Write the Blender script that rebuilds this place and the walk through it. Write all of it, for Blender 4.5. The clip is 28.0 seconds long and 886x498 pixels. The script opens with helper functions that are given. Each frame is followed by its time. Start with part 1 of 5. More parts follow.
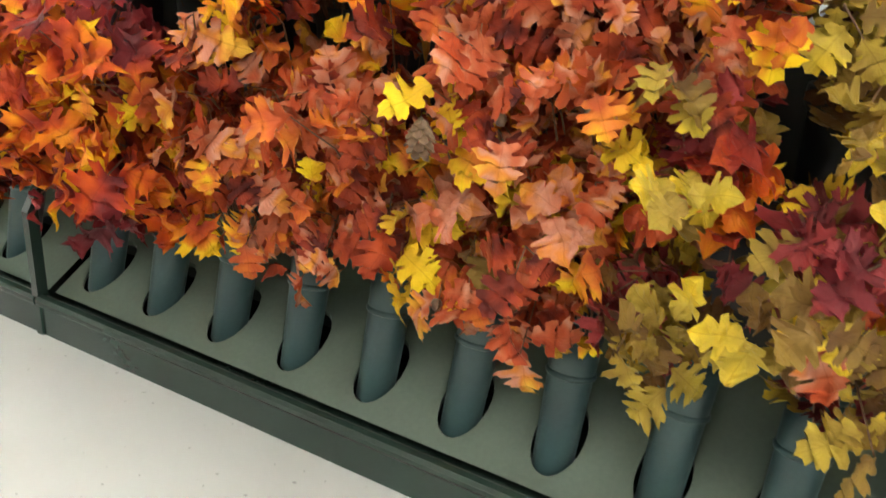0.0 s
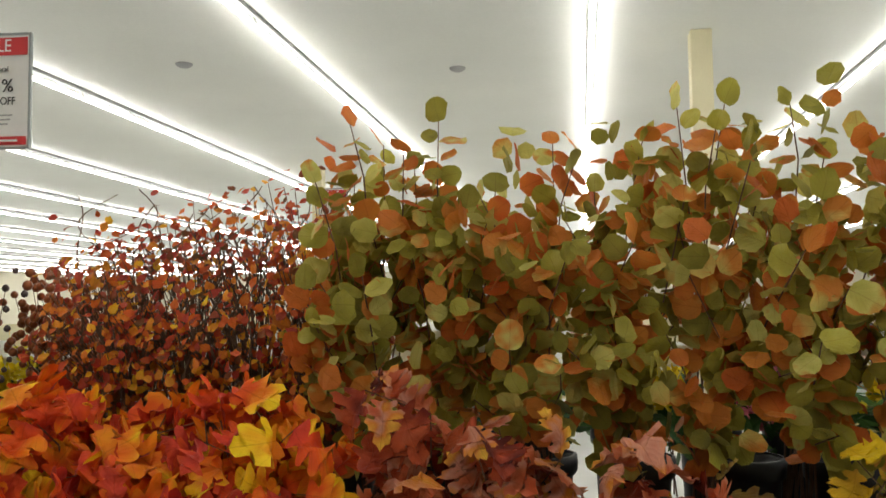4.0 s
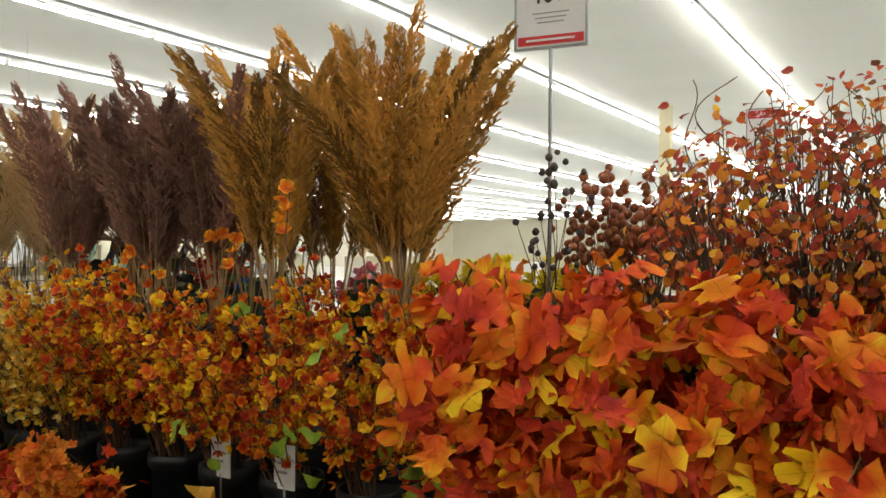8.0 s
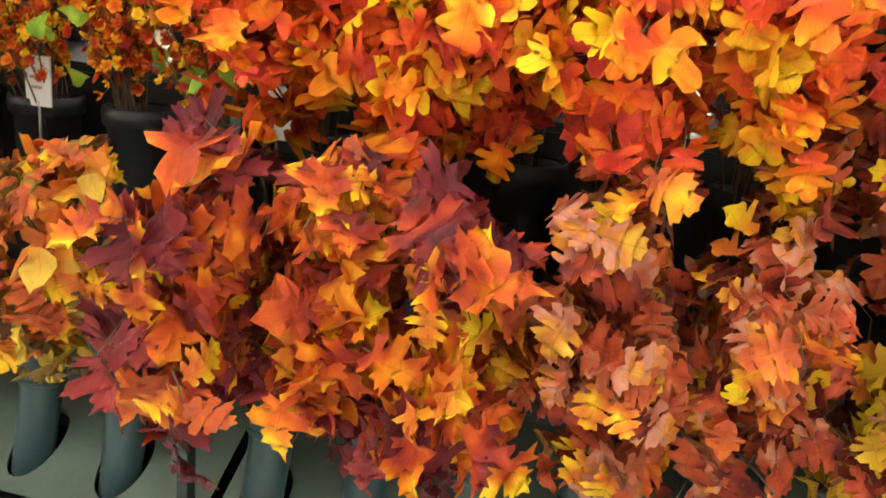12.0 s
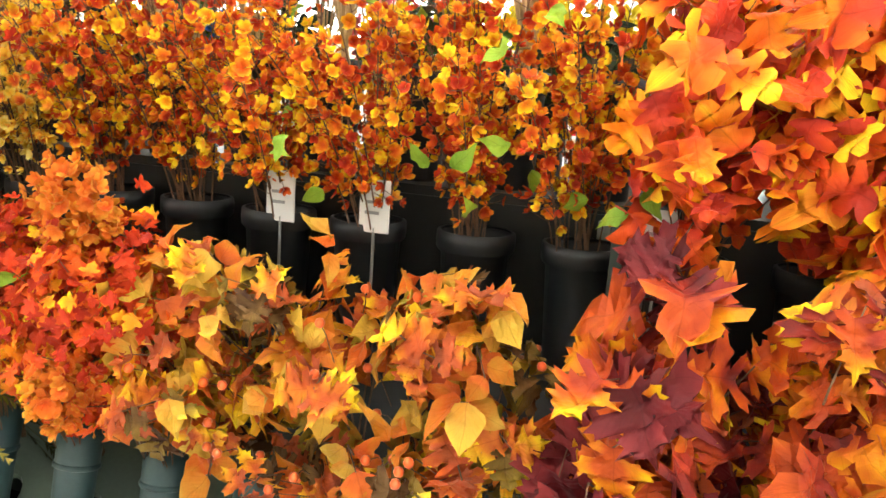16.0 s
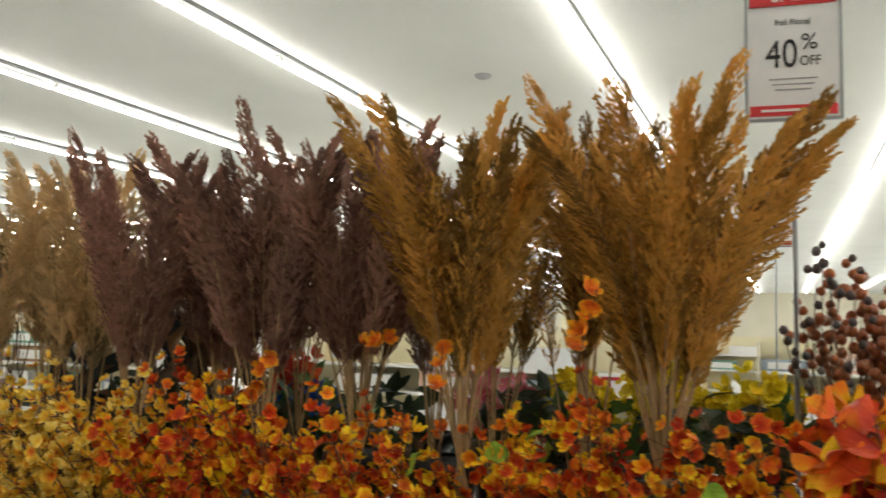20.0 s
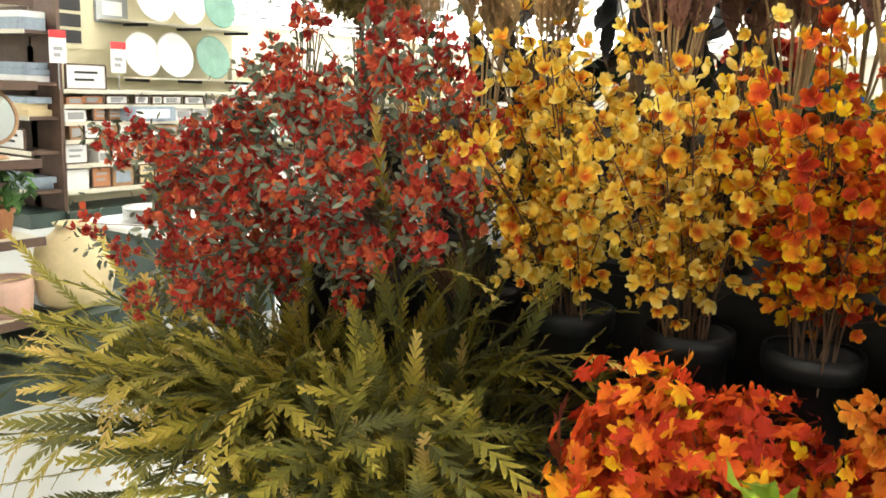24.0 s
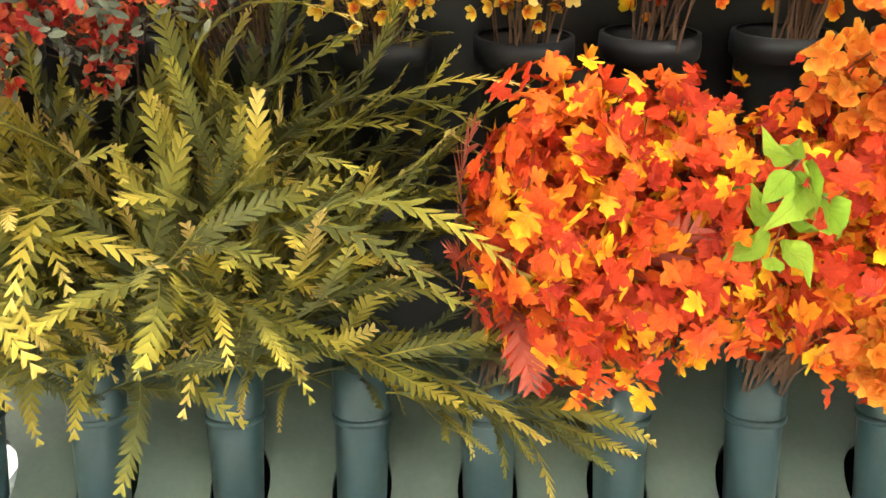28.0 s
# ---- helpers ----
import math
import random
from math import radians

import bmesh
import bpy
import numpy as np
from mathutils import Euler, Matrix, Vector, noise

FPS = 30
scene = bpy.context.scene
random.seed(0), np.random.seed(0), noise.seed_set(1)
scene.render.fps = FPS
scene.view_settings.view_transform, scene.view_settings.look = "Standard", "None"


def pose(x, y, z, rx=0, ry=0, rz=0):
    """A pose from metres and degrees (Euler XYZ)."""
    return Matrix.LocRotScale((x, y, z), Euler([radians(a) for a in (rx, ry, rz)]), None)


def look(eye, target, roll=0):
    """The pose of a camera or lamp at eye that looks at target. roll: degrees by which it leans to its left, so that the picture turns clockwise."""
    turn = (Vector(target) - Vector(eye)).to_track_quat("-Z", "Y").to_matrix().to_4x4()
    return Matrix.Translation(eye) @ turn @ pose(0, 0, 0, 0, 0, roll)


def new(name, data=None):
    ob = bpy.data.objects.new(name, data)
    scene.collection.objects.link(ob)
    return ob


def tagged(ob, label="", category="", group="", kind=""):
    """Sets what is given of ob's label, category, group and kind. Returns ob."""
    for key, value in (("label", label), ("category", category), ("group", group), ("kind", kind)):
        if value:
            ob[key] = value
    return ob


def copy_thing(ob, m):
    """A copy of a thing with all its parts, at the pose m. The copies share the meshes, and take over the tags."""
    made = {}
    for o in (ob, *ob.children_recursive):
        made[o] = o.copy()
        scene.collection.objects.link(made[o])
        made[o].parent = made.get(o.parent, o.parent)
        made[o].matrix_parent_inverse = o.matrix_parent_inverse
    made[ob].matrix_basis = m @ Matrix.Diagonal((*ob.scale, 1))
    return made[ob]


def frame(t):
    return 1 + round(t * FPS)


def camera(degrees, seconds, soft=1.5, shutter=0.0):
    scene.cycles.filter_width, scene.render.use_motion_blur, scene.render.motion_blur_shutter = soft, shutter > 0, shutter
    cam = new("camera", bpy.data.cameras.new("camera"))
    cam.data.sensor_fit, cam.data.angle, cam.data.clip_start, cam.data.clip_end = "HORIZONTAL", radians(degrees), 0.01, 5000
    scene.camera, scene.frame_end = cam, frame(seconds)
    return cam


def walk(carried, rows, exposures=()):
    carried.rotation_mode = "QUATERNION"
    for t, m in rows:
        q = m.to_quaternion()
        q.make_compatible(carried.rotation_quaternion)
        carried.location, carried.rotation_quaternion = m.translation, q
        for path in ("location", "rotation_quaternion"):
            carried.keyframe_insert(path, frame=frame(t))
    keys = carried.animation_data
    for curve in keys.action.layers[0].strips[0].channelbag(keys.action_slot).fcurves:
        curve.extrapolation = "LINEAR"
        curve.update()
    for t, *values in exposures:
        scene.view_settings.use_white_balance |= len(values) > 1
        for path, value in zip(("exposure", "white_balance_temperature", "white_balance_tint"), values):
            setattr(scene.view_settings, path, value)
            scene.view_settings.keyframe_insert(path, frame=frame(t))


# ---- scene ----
cam = camera(55.4, 28.0, 1.5, 0.22)
PATH = [
    (0, (-0.304, -1.309, 1.166), (-1.138, 0.319, 0.359), 4.9),
    (0.5, (-0.435, -1.274, 1.201), (-1.259, 0.408, 0.499), 5.2),
    (1, (-0.522, -1.262, 1.216), (-1.269, 0.482, 0.585), 5.0),
    (1.5, (-0.596, -1.277, 1.232), (-1.23, 0.526, 0.641), 2.8),
    (2, (-0.641, -1.304, 1.285), (-1.196, 0.583, 0.921), 2.5),
    (2.5, (-0.642, -1.304, 1.347), (-1.138, 0.619, 1.11), 1.4),
    (4.5, (-0.653, -1.34, 1.526), (-0.958, 0.627, 1.725), -0.8),
    (5, (-0.736, -1.337, 1.519), (-1.296, 0.571, 1.733), 0.6),
    (5.5, (-0.844, -1.313, 1.519), (-1.66, 0.5, 1.736), 1.3),
    (6, (-0.983, -1.285, 1.495), (-1.967, 0.446, 1.675), 1.7),
    (6.5, (-1.084, -1.266, 1.479), (-2.11, 0.444, 1.63), 2.3),
    (7, (-1.18, -1.294, 1.484), (-2.192, 0.427, 1.595), 1.6),
    (7.5, (-1.285, -1.353, 1.424), (-2.248, 0.395, 1.568), 1.9),
    (8, (-1.265, -1.326, 1.425), (-2.286, 0.394, 1.428), 0.4),
    (8.5, (-1.344, -1.394, 1.322), (-2.209, 0.408, 1.386), 2.5),
    (9, (-1.306, -1.355, 1.313), (-2.066, 0.493, 1.232), 2.1),
    (9.5, (-1.31, -1.371, 1.286), (-1.863, 0.547, 1.159), 2.5),
    (10, (-1.308, -1.366, 1.268), (-1.79, 0.564, 1.063), 2.7),
    (10.5, (-1.302, -1.358, 1.253), (-1.75, 0.573, 0.99), 3.2),
    (11, (-1.295, -1.352, 1.242), (-1.735, 0.569, 0.904), 3.3),
    (11.5, (-1.306, -1.347, 1.214), (-1.731, 0.56, 0.787), 3.8),
    (12, (-1.326, -1.345, 1.169), (-1.761, 0.525, 0.607), 5.6),
    (12.5, (-1.361, -1.346, 1.143), (-1.964, 0.44, 0.474), 7.1),
    (13, (-1.452, -1.326, 1.13), (-2.268, 0.351, 0.407), 6.2),
    (13.5, (-1.58, -1.29, 1.086), (-2.373, 0.317, 0.198), 6.4),
    (15.5, (-1.962, -1.36, 1.171), (-2.539, 0.449, 0.543), 4.1),
    (16, (-1.961, -1.351, 1.18), (-2.509, 0.533, 0.788), 4.0),
    (16.5, (-1.947, -1.315, 1.299), (-2.465, 0.569, 0.871), 1.0),
    (17, (-1.895, -1.277, 1.402), (-2.466, 0.576, 0.913), 1.1),
    (17.5, (-1.901, -1.284, 1.446), (-2.442, 0.625, 1.193), 0.2),
    (18, (-1.897, -1.282, 1.489), (-2.418, 0.649, 1.443), -0.3),
    (18.5, (-1.899, -1.282, 1.516), (-2.396, 0.654, 1.592), -0.6),
    (19, (-1.907, -1.302, 1.517), (-2.398, 0.633, 1.637), -0.5),
    (19.5, (-1.967, -1.298, 1.495), (-2.495, 0.626, 1.634), -0.0),
    (20, (-2.089, -1.266, 1.49), (-2.838, 0.581, 1.663), 1.3),
    (20.5, (-2.256, -1.247, 1.489), (-3.162, 0.527, 1.672), 2.2),
    (22.5, (-2.72, -1.147, 1.415), (-3.864, 0.49, 1.531), 3.2),
    (23, (-2.786, -1.127, 1.367), (-4.079, 0.399, 1.371), 3.7),
    (23.5, (-2.866, -1.124, 1.312), (-4.057, 0.468, 1.095), 3.4),
    (24, (-2.96, -1.154, 1.279), (-4.03, 0.492, 0.896), 2.2),
    (24.5, (-3.023, -1.178, 1.257), (-3.994, 0.506, 0.79), 2.3),
    (25, (-3.067, -1.174, 1.262), (-3.921, 0.559, 0.744), 1.8),
    (25.5, (-3.146, -1.125, 1.267), (-3.809, 0.692, 0.757), 1.1),
    (26, (-3.226, -1.096, 1.236), (-3.797, 0.754, 0.732), 1.1),
    (26.5, (-3.275, -1.105, 1.195), (-3.791, 0.73, 0.59), -2.2),
    (27, (-3.319, -1.125, 1.159), (-3.574, 0.711, 0.408), -2.5),
    (27.5, (-3.373, -1.136, 1.143), (-3.505, 0.677, 0.31), -1.7),
    (28, (-3.439, -1.08, 1.144), (-3.481, 0.733, 0.3), -0.8),
]
EXPOSURES = [(0,0.8),(1,1.2),(2,1.35),(2.5,1.05),(4.5,-1.15),(5,-1.3),(6,-1.2),(7,-1.0),(8,-0.5),(9,-0.05),(9.5,0.25),(10,0.5),(11,0.8),(12,1.1),(13,1.1),(15.5,1.4),(16,1.4),(17,0.95),(18,-0.1),(18.6,-0.55),(19,-0.7),(20.5,-0.55),(22.5,-0.8),(23,-0.7),(24,0.5),(25,0.75),(26,1.2),(27,1.5),(28,1.65)]
walk(cam, [(t, look(eye, target, roll)) for t, eye, target, roll in PATH], EXPOSURES)

# ---- light ----
world = bpy.data.worlds.new("world")
scene.world = world
world.use_nodes = True
world.node_tree.nodes["Background"].inputs[0].default_value = (0.9, 0.95, 1.0, 1)
world.node_tree.nodes["Background"].inputs[1].default_value = 0.02
TUBE_GLOW = 31.0


# ---- materials ----
def nodes_of(name):
    m = bpy.data.materials.new(name)
    m.use_nodes = True
    nt = m.node_tree
    return m, nt, nt.nodes["Principled BSDF"]


def ramp(nt, stops):
    r = nt.nodes.new("ShaderNodeValToRGB")
    el = r.color_ramp.elements
    while len(el) < len(stops):
        el.new(0.5)
    for e, (p, c) in zip(el, stops):
        e.position = p
        e.color = (*c, 1)
    return r


def noise_tex(nt, scale, detail=3.0, coord="Object"):
    tc = nt.nodes.new("ShaderNodeTexCoord")
    n = nt.nodes.new("ShaderNodeTexNoise")
    n.inputs["Scale"].default_value = scale
    n.inputs["Detail"].default_value = detail
    nt.links.new(tc.outputs[coord], n.inputs["Vector"])
    return n


def math_node(nt, op, a, b):
    m = nt.nodes.new("ShaderNodeMath")
    m.operation = op
    for i, v in enumerate((a, b)):
        if isinstance(v, (int, float)):
            m.inputs[i].default_value = v
        else:
            nt.links.new(v, m.inputs[i])
    return m.outputs[0]


def plain(name, color, rough=0.5, metal=0.0, vary=0.15, scale=6.0, bump=0.0, fine=60.0, coord="Object"):
    """A surface with broad and fine variation of its colour."""
    m, nt, b = nodes_of(name)
    n1, n2 = noise_tex(nt, scale, 4, coord), noise_tex(nt, fine, 2, coord)
    f = math_node(nt, "ADD", math_node(nt, "MULTIPLY", n1.outputs[0], 0.7), math_node(nt, "MULTIPLY", n2.outputs[0], 0.3))
    lo = tuple(c * (1 - vary) for c in color)
    hi = tuple(min(1, c * (1 + vary)) for c in color)
    r = ramp(nt, [(0.3, lo), (0.7, hi)])
    nt.links.new(f, r.inputs[0])
    nt.links.new(r.outputs[0], b.inputs["Base Color"])
    b.inputs["Roughness"].default_value = rough
    b.inputs["Metallic"].default_value = metal
    if bump:
        bp = nt.nodes.new("ShaderNodeBump")
        bp.inputs["Strength"].default_value = bump
        bp.inputs["Distance"].default_value = 0.003
        nt.links.new(n2.outputs[0], bp.inputs["Height"])
        nt.links.new(bp.outputs[0], b.inputs["Normal"])
    return m


def leafy(name, stops, island=False, spread=0.5, grad=0.5, mottle=0.35, rough=0.5, glow=0.15, scale=14.0, veins=0.25, gloss=0.2):
    """Printed cloth leaf: colour runs from stalk to tip, mottled, and varies from leaf to leaf."""
    m, nt, b = nodes_of(name)
    uv = nt.nodes.new("ShaderNodeUVMap")
    sep = nt.nodes.new("ShaderNodeSeparateXYZ")
    nt.links.new(uv.outputs[0], sep.inputs[0])
    if island:
        rnd = nt.nodes.new("ShaderNodeNewGeometry").outputs["Random Per Island"]
    else:
        rnd = nt.nodes.new("ShaderNodeObjectInfo").outputs["Random"]
    n = noise_tex(nt, scale if island else 1.5, 3 if island else 1.2)
    if not island:
        off = nt.nodes.new("ShaderNodeVectorMath")
        off.operation = "ADD"
        nt.links.new(n.inputs["Vector"].links[0].from_socket, off.inputs[0])
        comb = nt.nodes.new("ShaderNodeCombineXYZ")
        nt.links.new(math_node(nt, "MULTIPLY", rnd, 37.0), comb.inputs[0])
        nt.links.new(comb.outputs[0], off.inputs[1])
        nt.links.new(off.outputs[0], n.inputs["Vector"])
    f = math_node(nt, "MULTIPLY", sep.outputs[1], grad)
    f = math_node(nt, "ADD", f, math_node(nt, "MULTIPLY", math_node(nt, "SUBTRACT", n.outputs[0], 0.5), mottle * 2))
    f = math_node(nt, "ADD", f, math_node(nt, "MULTIPLY", rnd, spread))
    r = ramp(nt, stops)
    nt.links.new(f, r.inputs[0])
    # veins: a midrib and slanting side veins
    ax = math_node(nt, "ABSOLUTE", math_node(nt, "SUBTRACT", sep.outputs[0], 0.5), 0.0)
    slant = math_node(nt, "MULTIPLY", math_node(nt, "SUBTRACT", math_node(nt, "MULTIPLY", sep.outputs[1], 1.43), math_node(nt, "MULTIPLY", ax, 2.93)), 5.5)
    fold = math_node(nt, "FRACT", slant, 0.0)
    rib = math_node(nt, "MAXIMUM", math_node(nt, "LESS_THAN", ax, 0.007), math_node(nt, "MULTIPLY", math_node(nt, "LESS_THAN", fold, 0.08), 0.6))
    mix = nt.nodes.new("ShaderNodeMixRGB")
    mix.blend_type = "MULTIPLY"
    nt.links.new(math_node(nt, "MULTIPLY", rib, veins), mix.inputs[0])
    nt.links.new(r.outputs[0], mix.inputs[1])
    mix.inputs[2].default_value = (0.35, 0.2, 0.12, 1)
    nt.links.new(mix.outputs[0], b.inputs["Base Color"])
    b.inputs["Roughness"].default_value = rough
    b.inputs["Specular IOR Level"].default_value = gloss
    wave = nt.nodes.new("ShaderNodeTexNoise")
    wave.inputs["Scale"].default_value = 7.0
    wave.inputs["Detail"].default_value = 2.0
    nt.links.new(uv.outputs[0], wave.inputs["Vector"])
    bp = nt.nodes.new("ShaderNodeBump")
    bp.inputs["Strength"].default_value = 0.4
    bp.inputs["Distance"].default_value = 0.005
    pleat = math_node(nt, "ABSOLUTE", math_node(nt, "SUBTRACT", fold, 0.5), 0.0)
    nt.links.new(math_node(nt, "ADD", wave.outputs[0], math_node(nt, "MULTIPLY", pleat, 0.5)), bp.inputs["Height"])
    nt.links.new(bp.outputs[0], b.inputs["Normal"])
    tr = nt.nodes.new("ShaderNodeBsdfTranslucent")
    nt.links.new(mix.outputs[0], tr.inputs[0])
    ms = nt.nodes.new("ShaderNodeMixShader")
    ms.inputs[0].default_value = glow
    nt.links.new(b.outputs[0], ms.inputs[1])
    nt.links.new(tr.outputs[0], ms.inputs[2])
    nt.links.new(ms.outputs[0], nt.nodes["Material Output"].inputs[0])
    return m


def plumy(name, color, vary=0.45):
    """Dry grass: colour varies along the barbs and from plume to plume."""
    m, nt, b = nodes_of(name)
    n = noise_tex(nt, 26.0, 3)
    rnd = nt.nodes.new("ShaderNodeObjectInfo").outputs["Random"]
    f = math_node(nt, "ADD", math_node(nt, "MULTIPLY", n.outputs[0], 0.8), math_node(nt, "MULTIPLY", rnd, 0.6))
    r = ramp(nt, [(0.3, tuple(c * (1 - vary) for c in color)), (0.6, color), (0.95, tuple(min(1, c * (1 + vary)) for c in color))])
    nt.links.new(f, r.inputs[0])
    nt.links.new(r.outputs[0], b.inputs["Base Color"])
    b.inputs["Roughness"].default_value = 0.75
    tr = nt.nodes.new("ShaderNodeBsdfTranslucent")
    nt.links.new(r.outputs[0], tr.inputs[0])
    ms = nt.nodes.new("ShaderNodeMixShader")
    ms.inputs[0].default_value = 0.3
    nt.links.new(b.outputs[0], ms.inputs[1])
    nt.links.new(tr.outputs[0], ms.inputs[2])
    nt.links.new(ms.outputs[0], nt.nodes["Material Output"].inputs[0])
    return m


YEL = (0.9, 0.63, 0.016)
RUST = (0.33, 0.075, 0.03)
BIG = [(0.0, (0.3, 0.018, 0.014)), (0.3, (0.6, 0.05, 0.022)), (0.54, (0.76, 0.1, 0.012)), (0.74, (0.84, 0.27, 0.012)), (0.93, (0.92, 0.6, 0.016))]
OAKC = [(0.0, (0.09, 0.01, 0.007)), (0.2, (0.25, 0.03, 0.012)), (0.42, (0.42, 0.065, 0.018)), (0.58, (0.47, 0.12, 0.05)), (0.72, (0.55, 0.24, 0.16)), (0.82, (0.6, 0.2, 0.03)), (1.0, (0.8, 0.45, 0.05))]
OAKOC = [(0.0, RUST), (0.3, (0.46, 0.08, 0.02)), (0.55, (0.66, 0.19, 0.02)), (0.72, (0.76, 0.38, 0.015)), (0.9, YEL)]
MAPC = [(0.0, (0.09, 0.009, 0.012)), (0.3, (0.3, 0.026, 0.012)), (0.56, (0.55, 0.085, 0.01)), (0.8, (0.74, 0.25, 0.01)), (0.98, (0.88, 0.56, 0.015))]
TANC = [(0.0, (0.42, 0.07, 0.015)), (0.25, (0.6, 0.12, 0.015)), (0.5, (0.6, 0.22, 0.02)), (0.7, (0.55, 0.3, 0.04)), (1.0, (0.68, 0.44, 0.05))]
OLIC = [(0.0, (0.06, 0.018, 0.01)), (0.3, (0.14, 0.07, 0.018)), (0.6, (0.28, 0.18, 0.03)), (0.84, (0.5, 0.36, 0.05)), (1.0, (0.85, 0.6, 0.03))]
EUCC = [(0.0, (0.22, 0.19, 0.03)), (0.35, (0.44, 0.4, 0.06)), (0.52, (0.62, 0.58, 0.16)), (0.6, (0.64, 0.24, 0.04)), (1.0, (0.6, 0.12, 0.025))]
